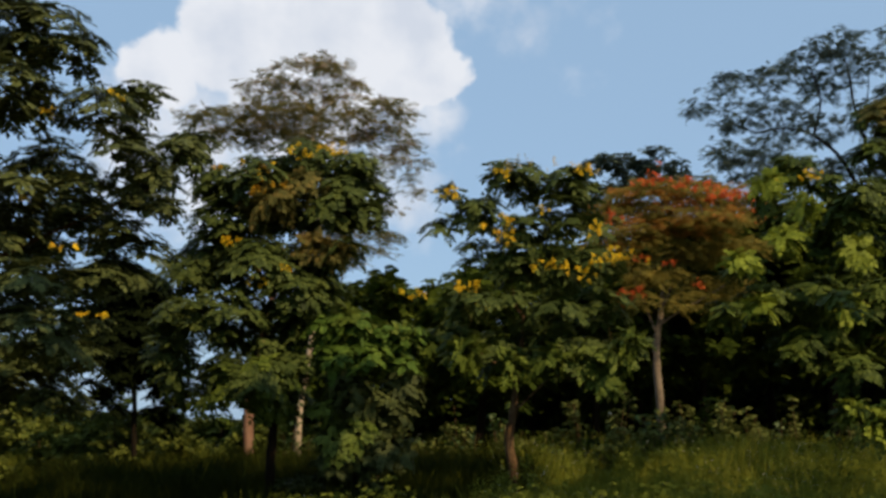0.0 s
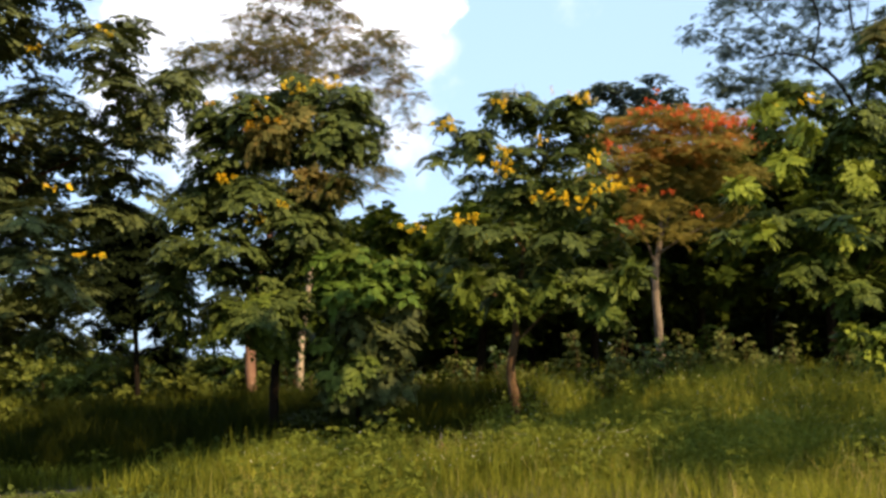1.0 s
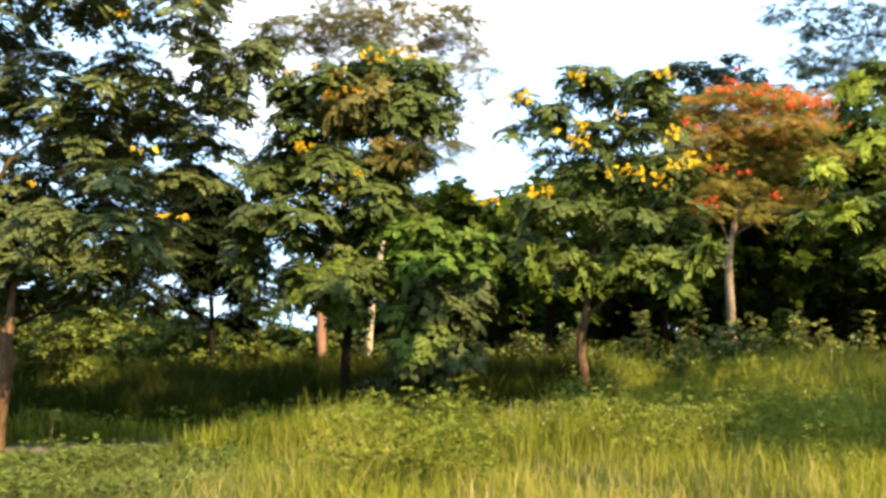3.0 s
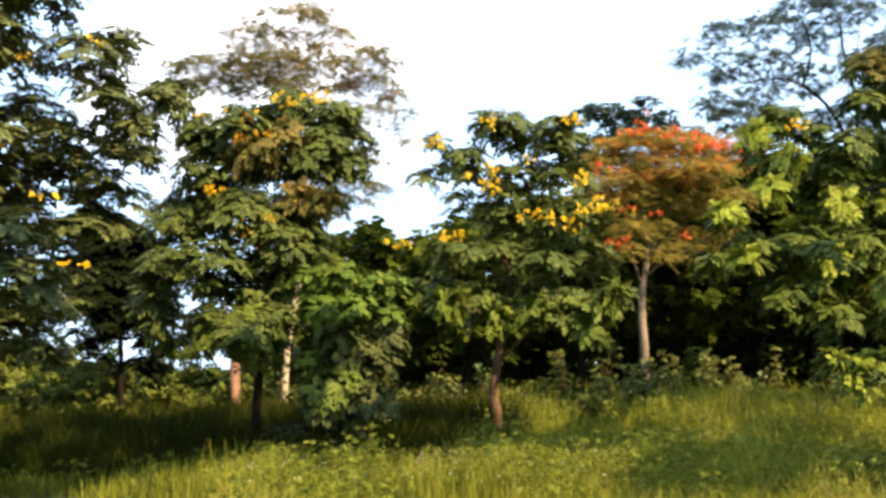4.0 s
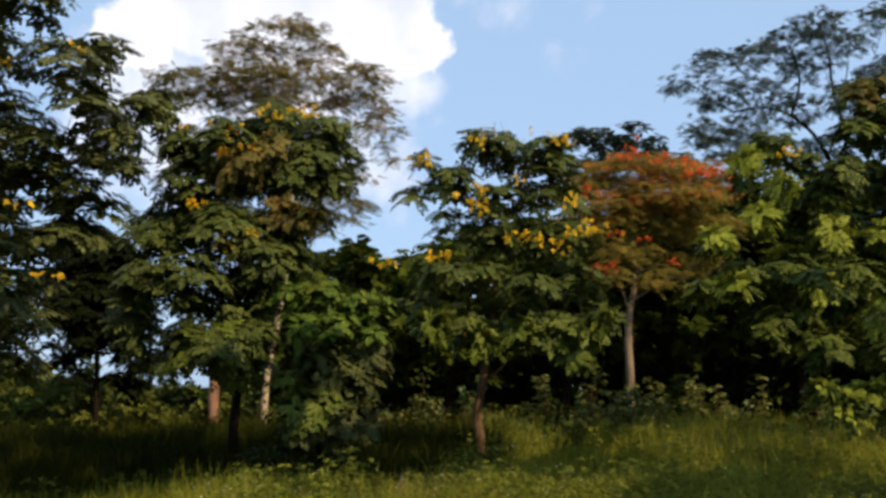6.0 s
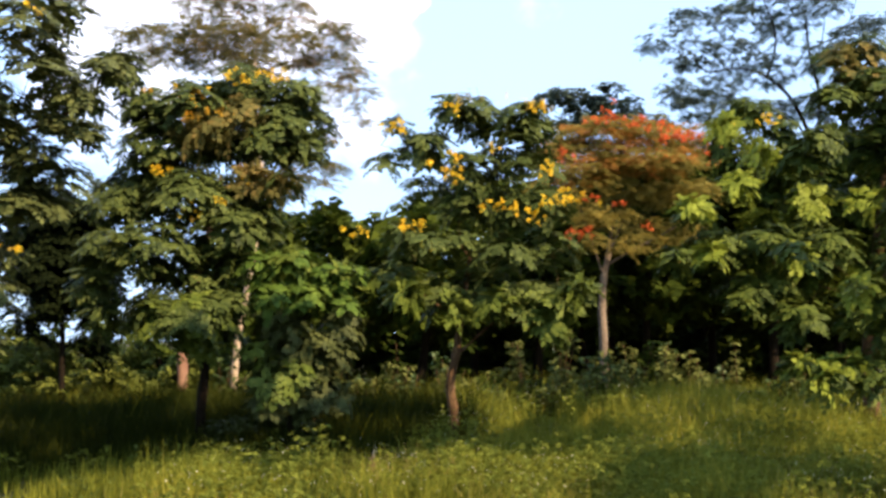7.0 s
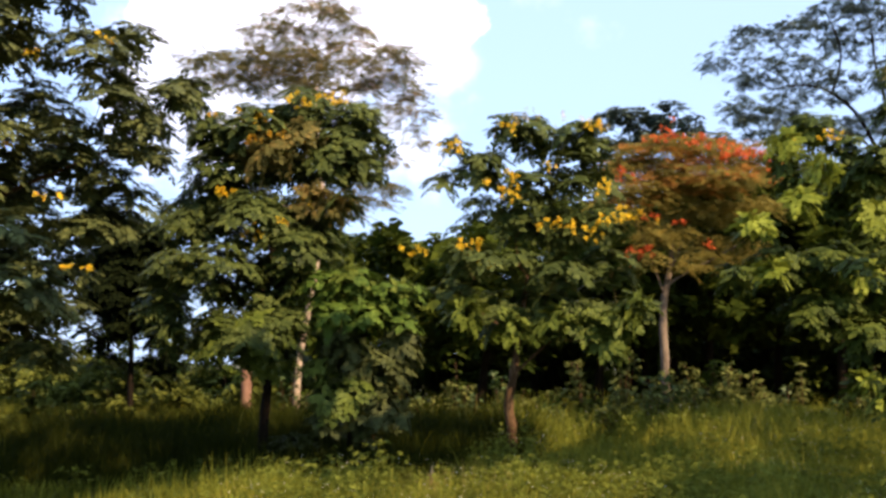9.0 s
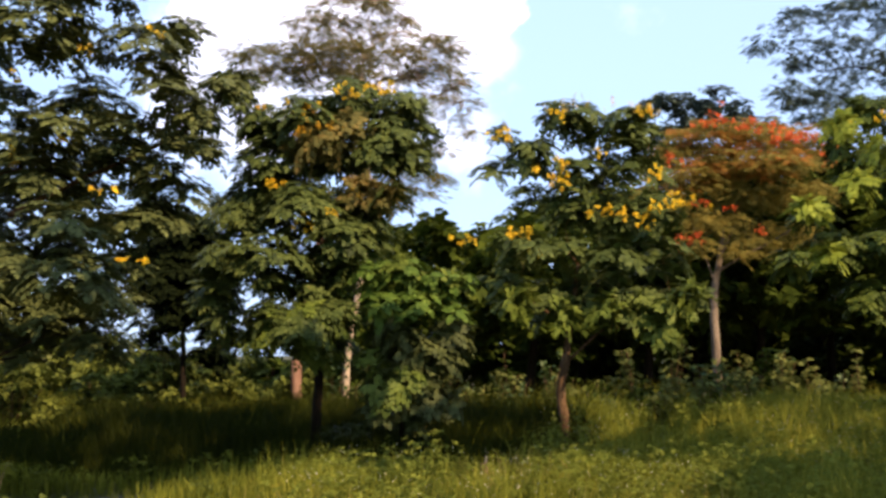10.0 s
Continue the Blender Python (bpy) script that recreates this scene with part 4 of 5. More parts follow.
tall = tree("tall_tree", TALL_TRUNK, [0.24, 0.19, 0.15], TALL_LOBES,
            "very tall airy dark green tree behind the wood, blue haze in its leaf colour", BARK_DARK_SHADE, LEAF_HAZE, 81, feathery=True, density=4.6, per=7, spread=0.2,
            length=0.36, pairs=5, size=0.13, width=0.055, flat=0.6, swell=1.0, limb=0.045, tilt=0.25, boughs=[(TALL_BOUGH_A, 0.10), (TALL_BOUGH_B, 0.06), (TALL_BOUGH_C, 0.09)])
right = tree("flowering_tree", RIGHT_TRUNK, [0.15, 0.13, 0.12, 0.10, 0.06], RIGHT_UPPER + RIGHT_LOWER,
             "broad green tree with pale lime young leaves at the wood's edge", BARK_BROWN, LEAF_FRESH, 91, density=8, flat=0.7,
             extra=[(LEAF_LIME, 0.8, RIGHT_LIME), (LEAF_RUSTY, 0.6, RIGHT_TOP)])
blossoms(right, RIGHT_FLOWERS, PETAL_YELLOW, 92, label="orange-yellow flower head")
dark = tree("dark_tree", DARK_TRUNK, [0.07, 0.06, 0.05, 0.04], DARK_LOBES, "dense tree with shade painted into its blackish-green leaves", BARK_DARK_SHADE, LEAF_SHADE_BLACK, 95, density=11.5, swell=1.1)
near = tree("flowering_tree", [(8.8, 10.0, 0), (8.7, 10.0, 1.5), (8.5, 9.9, 2.8), (8.3, 9.8, 4.2), (8.0, 9.6, 5.5)], [0.16, 0.14, 0.13, 0.10, 0.06], NEAR_LOBES + NEAR_SHADE,
            "green tree with low hanging lime-coloured branches", BARK_BROWN, LEAF_FRESH, 101, density=9,
            extra=[(LEAF_LIME, 0.9, NEAR_LOBES[:3]), (LEAF_LIME, 0.6, NEAR_LOBES[4:5])])

# added tree out of view; its lobes are placed to shade grass and trunks
SHADE_LOBES = [(1.9 + 1.05 * i + 0.25 * (i % 2), 6.15 + 0.9 * k + 0.3 * (i % 3), 8.7 + 0.4 * ((i + 2 * k) % 3), 0.85) for i in range(5) for k in range(2) if (i, k) not in ((2, 1), (3, 1))] + [(1.6, 5.2, 8.9, 0.7), (2.6, 5.15, 9.0, 0.7), (3.6, 5.4, 8.8, 0.6), (0.7, 5.25, 9.0, 0.7), (7.3, 6.3, 8.8, 0.7), (8.2, 6.2, 8.9, 0.7), (8.9, 6.6, 8.8, 0.6), (9.2, 2.7, 8.6, 0.6), (9.9, 3.3, 8.6, 0.55), (9.0, 1.8, 8.6, 0.55), (3.9, 8.2, 8.9, 0.5), (7.2, 7.3, 8.8, 0.75), (8.0, 7.2, 8.8, 0.75)]
shade_caster = tree("unseen_shade_tree", [(5.2, 2.6, 0), (5.1, 2.8, 3), (4.8, 3.6, 6), (4.6, 4.8, 8), (4.4, 6.0, 8.6)], [0.26, 0.22, 0.19, 0.14, 0.08], SHADE_LOBES,
                "unseen tall tree added to cast shade on the clearing", BARK_BROWN, LEAF_FRESH, 111, density=4, per=6, length=0.36, pairs=4, size=0.2, width=0.13)


# ---- the wood behind ----
def wood_tree(x, y, high, wide, seed, leaf=LEAF_DARK, low=0.22, density=2.5):
    rng = np.random.default_rng(seed)
    n = int(10 + wide * 3)
    lobes = []
    for i in range(n):
        a, u = rng.uniform(0, 2 * math.pi), rng.uniform(0, 1)
        z = high * (low + (1 - low) * u * 0.92)
        reach = wide * 0.5 * math.sqrt(max(0.05, 1 - (abs(u - 0.45) / 0.62) ** 2)) * rng.uniform(0.35, 1.0)
        lobes.append((x + math.cos(a) * reach, y + math.sin(a) * reach, z, rng.uniform(0.7, 1.15) * wide * 0.16))
    g = ground_height(x, y)
    lean = rng.normal(0, 0.25)
    return tree("forest_tree", [(x, y, g), (x + lean * 0.4, y, g + high * 0.3), (x + lean, y, g + high * 0.7)], [0.14 + high * 0.006, 0.11, 0.05], lobes,
                "dark green forest tree in the wood behind the clearing", BARK_DARK_SHADE, leaf, seed, feathery=True, density=density * 0.7, per=5, spread=0.15, length=0.36, pairs=2,
                size=0.33, width=0.24, limb_sides=4, group="trees of the wood")


WOOD = [
    (-1.5, 28.5, 5.7, 5.0), (2.4, 27.5, 5.6, 5.0), (6.0, 28.5, 7.2, 5.5), (9.5, 29.0, 8.0, 6.0), (13.2, 28.0, 8.5, 6.0), (16.8, 27.5, 8.5, 6.0), (20.5, 28.0, 9.0, 6.0),
    (0.5, 33, 6.3, 5.5), (4.8, 33.5, 7.5, 6.0), (9.0, 34, 8.5, 6.5), (13.5, 33.5, 9.0, 6.5), (18.0, 33, 9.5, 6.5), (23.0, 33, 10.0, 6.5),
    (-2.0, 39, 7.5, 7.0), (4.0, 40, 8.0, 7.0), (10.0, 40, 9.0, 7.0), (16.0, 40, 10.0, 7.0), (22.0, 40, 10.0, 7.0), (28.0, 36, 10.0, 7.0),
]
for i, (x, y, high, wide) in enumerate(WOOD):
    wood_tree(x, y, high, wide, 200 + i, low=((2.9 if x > 6 else 2.2) if y < 38 else 0.3) / high, leaf=LEAF_DARK)
# a low line of trees far off on the open side
for i in range(9):
    wood_tree(-30 + i * 3.6, 46 + (i * 37 % 11), (3.4 if i < 6 else 1.3) + (i * 53 % 13) * (0.08 if i < 6 else 0.05), 5.5 if i < 4 else 3.2, 260 + i, LEAF_DARK, 0.12, 2.2)


# ---- undergrowth ----
def bush(x, y, high, wide, seed, leaf, label, size=0.17, width=0.12, density=9):
    rng = np.random.default_rng(seed)
    g = ground_height(x, y)
    root = thing("bush", (x, y, g), label, "bush", "bushes at the edge of the wood")
    lobes = []
    for i in range(int(4 + 3 * wide)):
        a, u = rng.uniform(0, 2 * math.pi), rng.uniform(0.1, 1)
        reach = wide * 0.5 * rng.uniform(0.1, 1) * (1.1 - 0.6 * u)
        lobes.append((math.cos(a) * reach, math.sin(a) * reach, high * u * 0.9, 0.22 + 0.12 * wide))
        part("stem", tube("stem", [(0.1 * math.cos(a), 0.1 * math.sin(a), -0.1), (reach * 0.5 * math.cos(a), reach * 0.5 * math.sin(a), high * u * 0.5), lobes[-1][:3]],
                          [0.022, 0.016, 0.006], BARK_BROWN, 5, 0.04, seed + i), root)
    roots, ways = clumps(rng, lobes, density * 0.8, 5, 0.06, 1.0, 0.9)
    part("leaves", quads("leaves", sprays(rng, roots, ways, 0.2, 2, size, width, 0.4), leaf), root, kind="stuff")
    return root


rng = np.random.default_rng(7)
def tall_weed(x, y, high, seed, leaf, size):
    """An upright weed: a few stems with broad leaves in whorls, larger below."""
    rng = np.random.default_rng(seed)
    root = thing("tall_weed", (x, y, ground_height(x, y)), "upright broad-leaved weed at the edge of the wood", "plant", "weeds at the edge of the wood")
    roots, ways = [], []
    for k in range(3 + seed % 3):
        a = rng.uniform(0, 2 * math.pi)
        reach, top = rng.uniform(0.08, 0.4), high * rng.uniform(0.55, 1.0)
        tip = np.array([math.cos(a) * reach, math.sin(a) * reach, top])
        part("stem", tube("stem", [(0.05 * math.cos(a), 0.05 * math.sin(a), -0.05), tuple(tip * np.array([0.4, 0.4, 0.5])), tuple(tip)], [0.014, 0.011, 0.005], BARK_BROWN, 5, 0.04, seed + k), root)
        for h in np.linspace(0.3, 1.0, 7):
            for _ in range(3):
                b = rng.uniform(0, 2 * math.pi)
                roots.append(tip * np.array([h, h, h]) + rng.normal(0, 0.02, 3))
                ways.append((math.cos(b), math.sin(b), rng.uniform(0.1, 0.7)))
    part("leaves", quads("leaves", sprays(rng, np.array(roots), unit(np.array(ways)), 0.09, 1, size, size * 0.75, 0.45), leaf), root, kind="stuff")


for i in range(58):
    tall_weed(-2.6 + i * 0.27 + rng.uniform(-0.3, 0.3), 21.2 + rng.uniform(-1.6, 2.4), rng.uniform(0.9, 1.5) if i % 5 else rng.uniform(1.6, 2.1), 300 + i,
              (LEAF_WOOD, LEAF_GREY, LEAF_GREY, LEAF_DARK)[i % 4], rng.uniform(0.10, 0.15))
for i, (x, high) in enumerate([(4.1, 1.35), (5.4, 1.4), (6.1, 1.5), (6.7, 1.6), (7.05, 1.5), (7.3, 2.0), (7.85, 1.9), (8.65, 1.6)]):
    tall_weed(x, 22.6 + 0.3 * (i % 3), high, 500 + i, LEAF_GREY, 0.14)
for i, (x, y, high, wide) in enumerate([(-11.2, 19.5, 2.3, 1.8), (-9.8, 20.5, 2.5, 1.9), (-8.6, 19.6, 2.4, 1.8), (-7.4, 20.6, 2.1, 1.7), (-6.4, 22.6, 2.0, 2.0), (-7.2, 24.2, 2.1, 2.2), (-5.2, 24.0, 1.4, 2.0),
                                        (-3.6, 23.0, 1.25, 1.7), (-12.5, 20.2, 2.2, 2.0), (-8.0, 25.0, 1.8, 2.4), (-13.8, 19.0, 2.2, 2.0)]):
    bush(x, y, high, wide, 340 + i, LEAF_THICKET, "round green bush beyond the tall grass", 0.16, 0.10, 7)
for i in range(9):
    bush(-15.5 + i * 1.7 + rng.uniform(-0.4, 0.4), 29.5 + rng.uniform(-1.5, 1.5), (rng.uniform(1.9, 2.2) if i < 6 else 0.8 if i == 6 else 1.4), 2.7, 390 + i, LEAF_THICKET, "low dark hedge bush at the far side of the clearing", 0.22, 0.16, 6)
for i in range(8):
    bush(-13.5 + i * 1.4 + rng.uniform(-0.3, 0.3), 33 + rng.uniform(-0.8, 0.8), (rng.uniform(1.4, 1.7) if i < 4 else 0.75), 2.2, 430 + i, LEAF_THICKET, "low dark hedge bush at the far side of the clearing", 0.24, 0.17, 5)
for i, (x, y, high, wide) in enumerate([(-1.0, 16.2, 1.2, 1.1), (-0.4, 15.8, 0.7, 0.8), (-1.6, 15.6, 0.6, 0.7)]):
    bush(x, y, high, wide, 355 + i, LEAF_DULL, "low leafy shrub at the foot of the trees", 0.12, 0.07, 8)
for i in range(13):
    bush(-4 + i * 2.4 + rng.uniform(-0.5, 0.5), 43 + rng.uniform(-1, 1), rng.uniform(4.2, 5.4), 4.4, 370 + i, LEAF_DARK, "tall dark bush deep in the wood", 0.45, 0.32, 2)

for i in range(13):
    bush(-5 + i * 2.5 + rng.uniform(-0.5, 0.5), 47 + rng.uniform(-1, 1), rng.uniform(5.5, 6.8), 5.0, 410 + i, LEAF_DARK, "tall dark bush deep in the wood", 0.6, 0.42, 1.3)


# ---- grass ----
def blades(rng, x, y, high, wide, lean=0.3):
    """Grass blades with a bend: a wide lower and a narrow upper half."""
    n = len(x)
    z = np.array([ground_height(a, b) for a, b in zip(x, y)]) - 0.02
    foot = np.stack([x, y, z], 1)
    a = rng.uniform(0, 2 * math.pi, n)
    across = np.stack([np.cos(a), np.sin(a), np.zeros(n)], 1) * (wide * 0.5)[:, None]
    tilt = rng.normal(0, lean, (n, 2)) * high[:, None]
    mid = foot + np.stack([tilt[:, 0] * 0.3, tilt[:, 1] * 0.3, high * 0.55], 1)
    tip = foot + np.stack([tilt[:, 0], tilt[:, 1], high * rng.uniform(0.85, 1.0, n)], 1)
    low = np.stack([foot - across, foot + across, mid + across * 0.8, mid - across * 0.8], 1)
    top = np.stack([mid - across * 0.8, mid + across * 0.8, tip + across * 0.15, tip - across * 0.15], 1)
    return np.concatenate([low, top])


def on_path(x, y):
    """The trodden dirt strip by the tall tree."""
    return (y > 12.05 + 0.12 * (x + 5)) & (y < 12.75 + 0.12 * (x + 5)) & (x < -3.2)


def meadow():
    rng = np.random.default_rng(77)

    def field(n, x0, x1, y0, y1):
        y = rng.uniform(y0, y1, n)
        x = rng.uniform(x0, x1, n) * (y / y1)
        keep = ~on_path(x, y)
        return x[keep], y[keep]

    def drift(x, y, s, k):
        return np.array([noise.noise(Vector((a * s, b * s, k))) for a, b in zip(x, y)])

    # short bright grass near by
    x, y = field(42000, -11, 11, 5.0, 13.0)
    d = drift(x, y, 0.5, 1.0)
    high = (0.27 + 0.15 * d) * np.where((x < -2.8) & (y > 9.6), 0.32, np.where(x < -2.4, 0.5, 1.0)) * rng.uniform(0.6, 1.3, len(x))
    wide = rng.uniform(0.006, 0.011, len(x))
    dull = x < -1.9 + 1.2 * d + rng.normal(0, 0.4, len(x))
    tagged(new("grass", quads("grass", blades(rng, x[~dull], y[~dull], high[~dull], wide[~dull]), GRASS_GOLD)), "bright yellow-green grass in the sun", "grass", kind="stuff")
    tagged(new("verge_grass", quads("verge_grass", blades(rng, x[dull], y[dull], high[dull], wide[dull]), GRASS_VERGE)), "short green grass beside the dirt path", "grass", kind="stuff")
    # dry stalks standing in it
    x, y = field(7500, -6, 11, 5.0, 14.0)
    d = drift(x, y, 0.7, 12.0)
    keep = (0.35 + 1.6 * d > rng.uniform(0, 1, len(x))) & (x > -2.2)
    x, y, d = x[keep], y[keep], d[keep]
    straw = quads("dry_grass", blades(rng, x, y, (0.40 + 0.2 * d) * rng.uniform(0.6, 1.3, len(x)), rng.uniform(0.004, 0.008, len(x)), 0.2), GRASS_STRAW)
    tagged(new("dry_grass", straw), "dry straw-coloured grass stalks among the green", "grass", kind="stuff")
    # cropped turf on the near side of the path
    x, y = rng.uniform(-10, -1.6, 27000), rng.uniform(6.5, 12.9, 27000)
    keep = ~on_path(x, y)
    x, y = x[keep], y[keep]
    turf = quads("turf", blades(rng, x, y, rng.uniform(0.04, 0.12, len(x)), rng.uniform(0.008, 0.016, len(x)), 0.5), GRASS_VERGE)
    tagged(new("turf", turf), "cropped green turf beside the dirt path", "grass", kind="stuff")
    # tall grass of the clearing
    x, y = field(88000, -18.5, 19.5, 10.2, 25.0)
    d = drift(x, y, 0.35, 2.0)
    keep = (d > -0.45) & ((x > -3.4) | (y > 12.8)) & ((x > 2.3 + 0.8 * d) | (y < 13.8) | (y > 21.2 + 1.5 * d) | (rng.uniform(0, 1, len(x)) < 0.04))
    x, y, d = x[keep], y[keep], d[keep]
    high = (0.36 + 0.24 * d + 0.5 * np.clip((y - 14.0) / 3.5, 0, 1)) * rng.uniform(0.5, 1.25, len(x))
    wide = rng.uniform(0.010, 0.022, len(x))
    # the right-hand part takes a lighter yellow-green that stands for sunlight
    dry = (x > 1.3 + 0.8 * d) & (y > 13.0 + d)
    tall_grass = quads("tall_grass", blades(rng, x[~dry], y[~dry], high[~dry], wide[~dry], 0.22), GRASS_GREEN)
    tagged(new("tall_grass", tall_grass), "tall green grass gone to seed in the clearing", "grass", kind="stuff")
    sunlit = quads("sunlit_grass", blades(rng, x[dry], y[dry], high[dry], wide[dry], 0.22), GRASS_GOLD)
    tagged(new("sunlit_grass", sunlit), "tall grass before the wood, sunlight painted into its yellow-green", "grass", kind="stuff")
    # slender seeding grass standing among the herbs
    x, y = field(15000, -4.5, 11, 9.4, 14.5)
    d = drift(x, y, 0.6, 9.0)
    keep = (0.55 + 1.2 * d > rng.uniform(0, 1, len(x))) & (x > -2.3 + d + rng.normal(0, 0.5, len(x))) & ((y < 13.2 + d) | (x > 1.0))
    x, y, d = x[keep], y[keep], d[keep]
    slender = quads("slender_grass", blades(rng, x, y, (0.48 + 0.3 * d) * rng.uniform(0.6, 1.4, len(x)), rng.uniform(0.006, 0.012, len(x)), 0.16), GRASS_GOLD)
    tagged(new("slender_grass", slender), "slender pale green grass standing among low herbs", "grass", kind="stuff")
    # rank grass behind the trunks, its dark green carrying the trees' shade
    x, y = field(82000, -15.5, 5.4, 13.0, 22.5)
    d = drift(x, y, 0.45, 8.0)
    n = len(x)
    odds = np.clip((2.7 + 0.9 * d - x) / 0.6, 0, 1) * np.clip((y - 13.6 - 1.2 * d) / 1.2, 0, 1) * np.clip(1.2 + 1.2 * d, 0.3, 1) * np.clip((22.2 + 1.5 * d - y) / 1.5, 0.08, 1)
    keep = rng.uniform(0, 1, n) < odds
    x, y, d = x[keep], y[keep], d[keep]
    rank = quads("rank_grass", blades(rng, x, y, (0.66 + 0.4 * d) * np.clip(0.5 + (y - 13.5) / 4, 0.5, 1.3) * rng.uniform(0.45, 1.2, len(x)), rng.uniform(0.008, 0.019, len(x)), 0.3), GRASS_SHADE)
    tagged(new("rank_grass", rank), "rank green grass behind the trunks, tree shade painted into its colour", "grass", kind="stuff")
    # broad-leaved weeds among it
    x, y = field(3400, -15, 16, 8.5, 22.0)
    d = drift(x, y, 1.1, 3.0)
    keep = (d > 0.05) & (y > 10.4) & ((x > -2.6) | (y > 12.8)) & ((x > 2.2) | (y < 13.8))
    x, y, d = x[keep], y[keep], d[keep]
    z = np.array([ground_height(a, b) for a, b in zip(x, y)])
    roots, ways = [], []
    for level in (0.3, 0.55, 0.8, 1.0):
        for turn in range(3):
            h = (0.25 + 0.35 * d + 0.4 * np.clip((y - 14.0) / 3.5, 0, 1)) * level
            roots.append(np.stack([x, y, z + h], 1) + rng.normal(0, 0.05, (len(x), 3)))
            a = rng.uniform(0, 2 * math.pi, len(x))
            ways.append(unit(np.stack([np.cos(a), np.sin(a), np.full(len(x), 0.35)], 1)))
    weeds = quads("weeds", sprays(rng, np.concatenate(roots), np.concatenate(ways), 0.07, 2, 0.06, 0.026, 0.2), LEAF_WEED)
    tagged(new("weeds", weeds), "low broad-leaved green weeds among the grass", "weeds", kind="stuff")
    # a knee-high layer of small-leaved herbs in front of the trees
    x, y = field(10400, -8.5, 11, 7.6, 15.4)
    d = drift(x, y, 0.8, 6.0)
    spot = np.where(x < -2.2, 0.42, np.where(y < 10.2 + 0.8 * d, -0.15, 0.5)) + 1.6 * d
    keep = (spot > rng.uniform(0, 1, len(x))) & ((x > -2.6 + d + rng.normal(0, 0.5, len(x))) | ((y < 11.6) & (x < -1.6))) & ((y < 13.3 + d + rng.normal(0, 0.4, len(x))) | (x > 1.2 + d))
    x, y, d = x[keep], y[keep], d[keep]
    z = np.array([ground_height(a, b) for a, b in zip(x, y)])
    tops = (0.34 + 0.3 * d) * rng.uniform(0.5, 1.6, len(x)) * np.where(x < -2.6, np.where(y > 10.2, 0.22, 0.42), np.where(x < -1.5, 0.7, 1.0))
    lean = rng.normal(0, 0.1, (len(x), 2))
    roots, ways = [], []
    for level in (0.5, 0.78, 1.0):
        for turn in range(2):
            roots.append(np.stack([x + lean[:, 0] * level, y + lean[:, 1] * level, z + tops * level], 1) + rng.normal(0, 0.012, (len(x), 3)))
            a = rng.uniform(0, 2 * math.pi, len(x))
            ways.append(unit(np.stack([np.cos(a), np.sin(a), np.full(len(x), 0.5)], 1)))
    roots, ways = np.concatenate(roots), np.concatenate(ways)
    low = roots[:, 0] < -2.2
    herbs = quads("herbs", sprays(rng, roots[~low], ways[~low], 0.065, 2, 0.042, 0.022, 0.3), LEAF_HERB)
    tagged(new("herbs", herbs), "knee-high small-leaved green herbs among the grass", "weeds", kind="stuff")
    cover = quads("ground_cover", sprays(rng, roots[low], ways[low], 0.055, 2, 0.036, 0.023, 0.3), LEAF_COVER)
    tagged(new("ground_cover", cover), "low broad-leaved grey-green ground cover beside the path", "weeds", kind="stuff")
    # small white flowers over the weeds
    x, y = field(4200, -12, 13, 9.5, 18.0)
    d = drift(x, y, 0.4, 5.0)
    keep = (d > -0.2) & ((x > -1.6) & ((x > 1.5) | (y < 13.5)))
    x, y = x[keep], y[keep]
    z = np.array([ground_height(a, b) for a, b in zip(x, y)]) + rng.uniform(0.3, 0.55, len(x)) + 0.45 * np.clip((y - 14.0) / 3.5, 0, 1)
    heads = np.stack([x, y, z], 1)
    white = quads("wild_flowers", sprays(rng, heads, unit(rng.normal(0, 1, (len(x), 3)) + np.array([0, -0.4, 0.8])), 0.005, 1, 0.010, 0.009, 0.0), PETAL_WHITE)
    tagged(new("wild_flowers", white), "tiny white wild flowers over the grass", "flowers", kind="stuff")


meadow()


# ---- by the path ----
def dirt_path():
    """A trodden strip of pale earth with ragged edges, a little proud of the ground."""
    rng = np.random.default_rng(5)
    bm = bmesh.new()
    rows = []
    for i in range(40):
        x = -14 + i * 0.275
        y0, y1 = 12.1 + 0.12 * (x + 5), 12.7 + 0.12 * (x + 5)
        pinch = min(1.0, (39 - i) / 8)
        middle = 0.5 * (y0 + y1)
        half = 0.5 * (y1 - y0) * pinch + 0.03
        rows.append([bm.verts.new((x, y, ground_height(x, y) + lift)) for y, lift in (
            (middle - half + rng.normal(0, 0.06), 0.004), (middle - half * 0.4, 0.03), (middle + half * 0.4, 0.03), (middle + half + rng.normal(0, 0.06), 0.004))])
    for a, b in zip(rows, rows[1:]):
        for k in range(3):
            bm.faces.new((a[k], b[k], b[k + 1], a[k + 1])).smooth = True
    mesh = bpy.data.meshes.new("dirt_path")
    bm.to_mesh(mesh)
    bm.free()
    mesh.materials.append(DIRT)
    tagged(new("dirt_path", mesh), "trodden strip of pale bare earth through the grass", "path", kind="structure")


dirt_path()


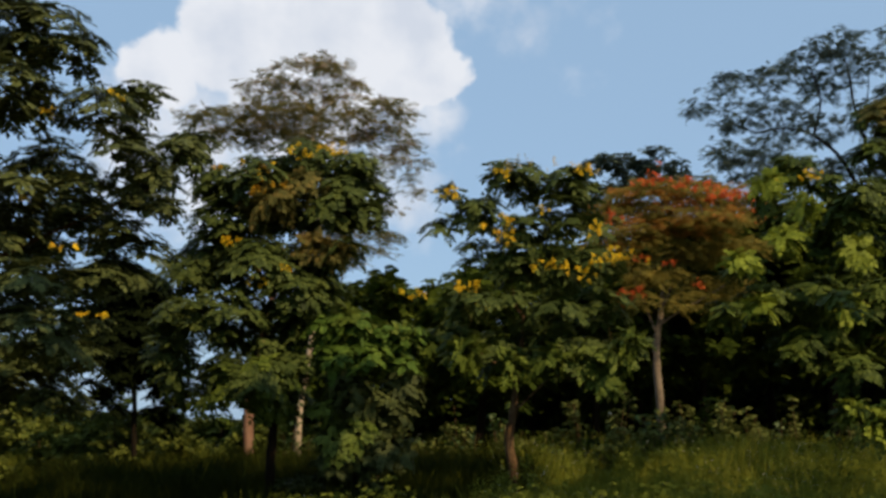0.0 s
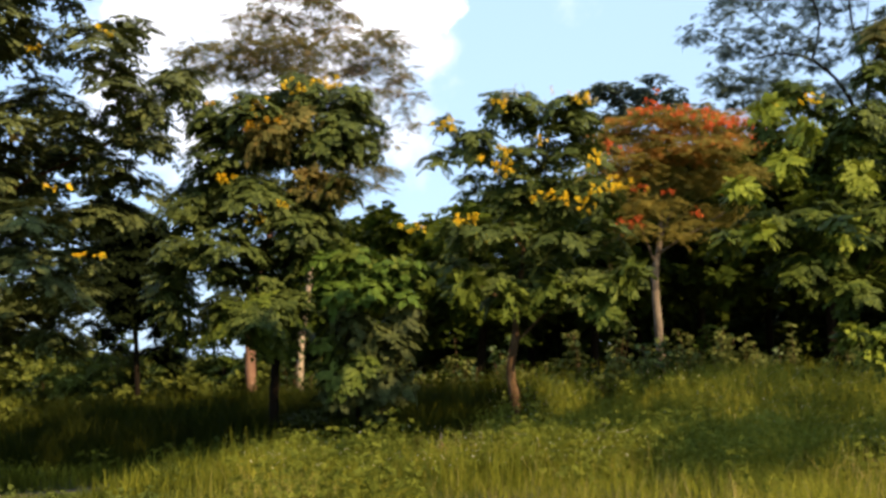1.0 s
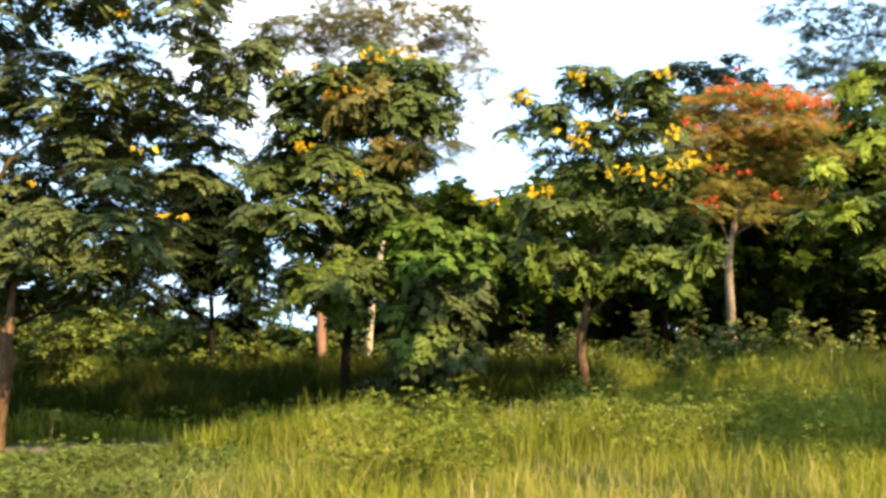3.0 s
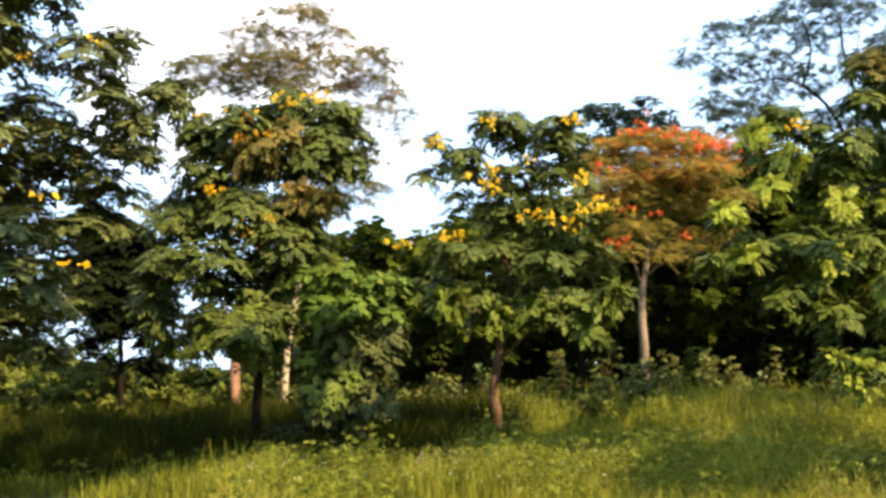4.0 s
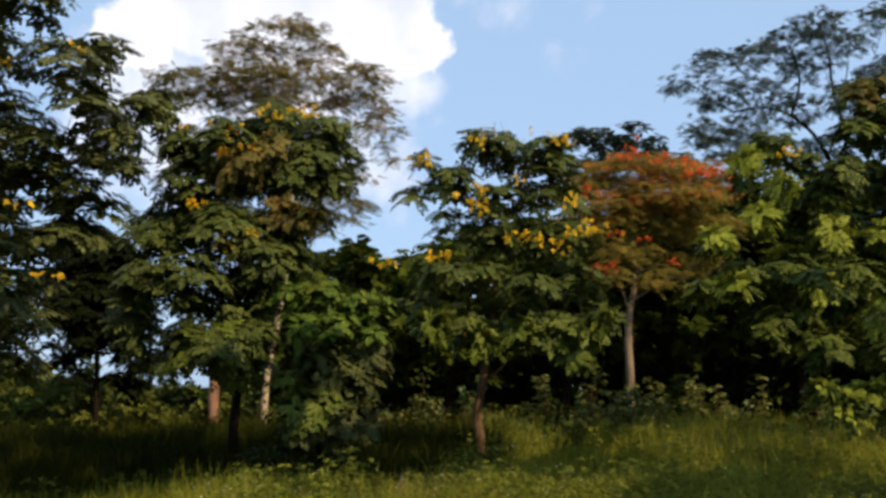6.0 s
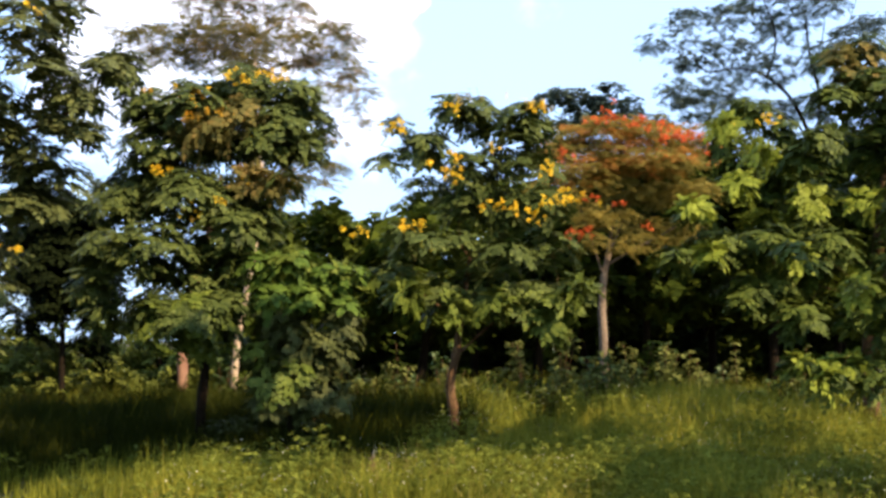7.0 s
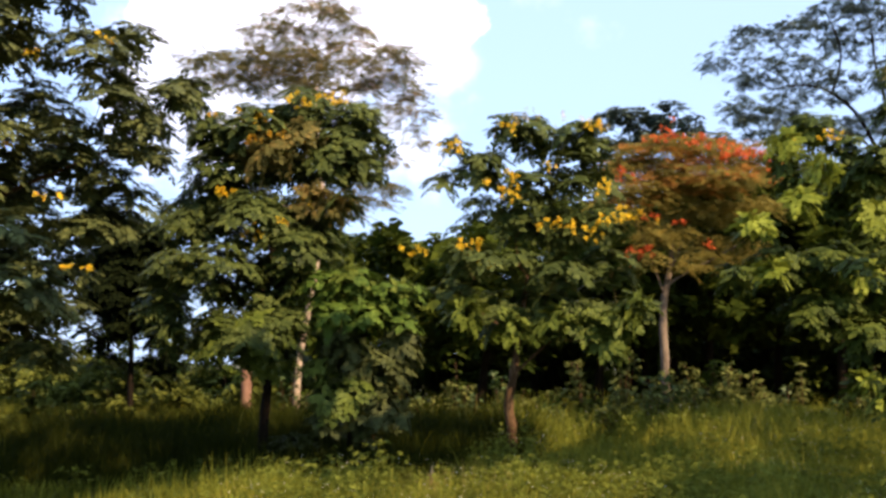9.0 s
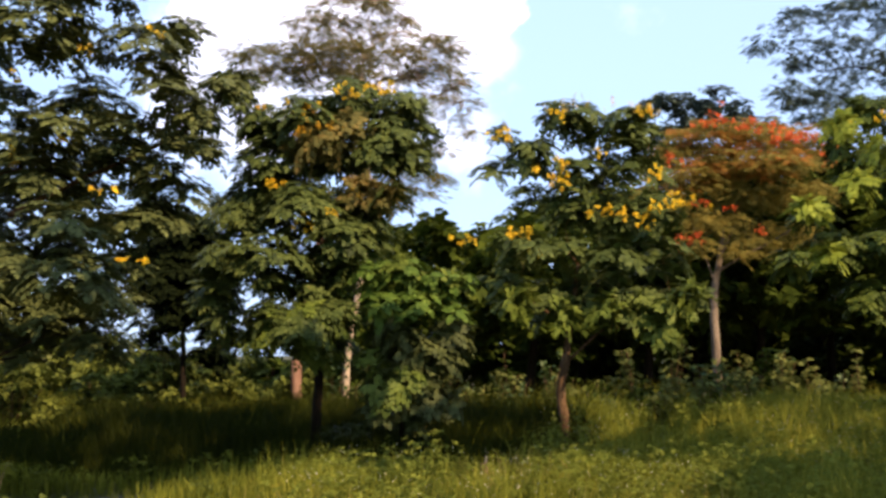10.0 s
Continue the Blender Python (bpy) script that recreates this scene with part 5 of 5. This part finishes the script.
def stone(x, y, wide, seed):
    rng = np.random.default_rng(seed)
    bm = bmesh.new()
    bmesh.ops.create_icosphere(bm, subdivisions=3, radius=1.0)
    for v in bm.verts:
        n = noise.noise(v.co * 1.6 + Vector((seed, 0, 0))) * 0.3 + noise.noise(v.co * 4 + Vector((0, seed, 0))) * 0.1
        v.co = Vector((v.co.x * wide, v.co.y * wide * 0.7, v.co.z * wide * 0.38)) * (1 + n)
    mesh = bpy.data.meshes.new("stone")
    bm.to_mesh(mesh)
    bm.free()
    mesh.materials.append(STONE)
    ob = tagged(new("stone", mesh), "flat grey-brown stone lying beside the dirt path", "stone", "stones by the path")
    ob.location = (x, y, ground_height(x, y) + wide * 0.02)
    ob.rotation_euler = (0, 0, rng.uniform(0, 3))


stone(*STONE_A, 0.22, 3)
stone(*STONE_B, 0.16, 8)

stake = thing("stake", (STAKE[0], STAKE[1], ground_height(STAKE[0], STAKE[1])), "thin stake with a white painted top beside the path", "stake")
part("stick", tube("stick", [(0, 0, -0.1), (0.004, 0, 0.16), (0.0, 0.004, 0.30)], [0.006, 0.006, 0.006], BARK_TAN, 7, 0.04, 4), stake)
part("painted_top", tube("painted_top", [(0, 0.004, 0.30), (0.002, 0.004, 0.36), (0.003, 0.004, 0.42)], [0.008, 0.0085, 0.008], WHITE_PAINT, 8, 0.02, 5), stake, "white painted top")

dry_stem = thing("dry_stem", (STEM[0], STEM[1], ground_height(STEM[0], STEM[1])), "thin bent dry stem standing by the path", "stick")
part("stick", tube("stick", [(0, 0, -0.1), (-0.01, 0, 0.2), (0.02, 0.01, 0.42), (0.09, 0, 0.60)], [0.004, 0.0035, 0.003, 0.002], BARK_TAN, 7, 0.06, 4), dry_stem)

stump = thing("stump", (STUMP[0], STUMP[1], ground_height(STUMP[0], STUMP[1])), "short broken reddish stump hidden in the weeds", "stump")
part("stub", tube("stub", [(0, 0, -0.1), (0.01, 0, 0.22), (0.0, 0.01, 0.34)], [0.06, 0.05, 0.04], BARK_RED, 9, 0.16, 14), stump)
part("splinter", tube("splinter", [(0.02, 0, 0.30), (0.03, 0, 0.38), (0.04, 0.01, 0.43)], [0.022, 0.016, 0.006], BARK_PALE, 7, 0.1, 15), stump, "pale splinter of wood")

sapling = thing("sapling", (SAPLING[0], SAPLING[1], ground_height(SAPLING[0], SAPLING[1])), "small sapling with one broad pale green leaf", "plant")
part("stem", tube("stem", [(0, 0, -0.05), (0.02, 0, 0.25), (0.0, 0, 0.5)], [0.008, 0.007, 0.004], BARK_BROWN, 6, 0.04, 6), sapling)
part("leaves", quads("leaves", sprays(np.random.default_rng(9), np.array([[0, 0, 0.45], [0.01, 0, 0.3]]), unit(np.array([[0.8, -0.3, 0.5], [-0.7, -0.4, 0.4]])), 0.12, 1, 0.22, 0.11, 0.3), LEAF_WEED),
     sapling)
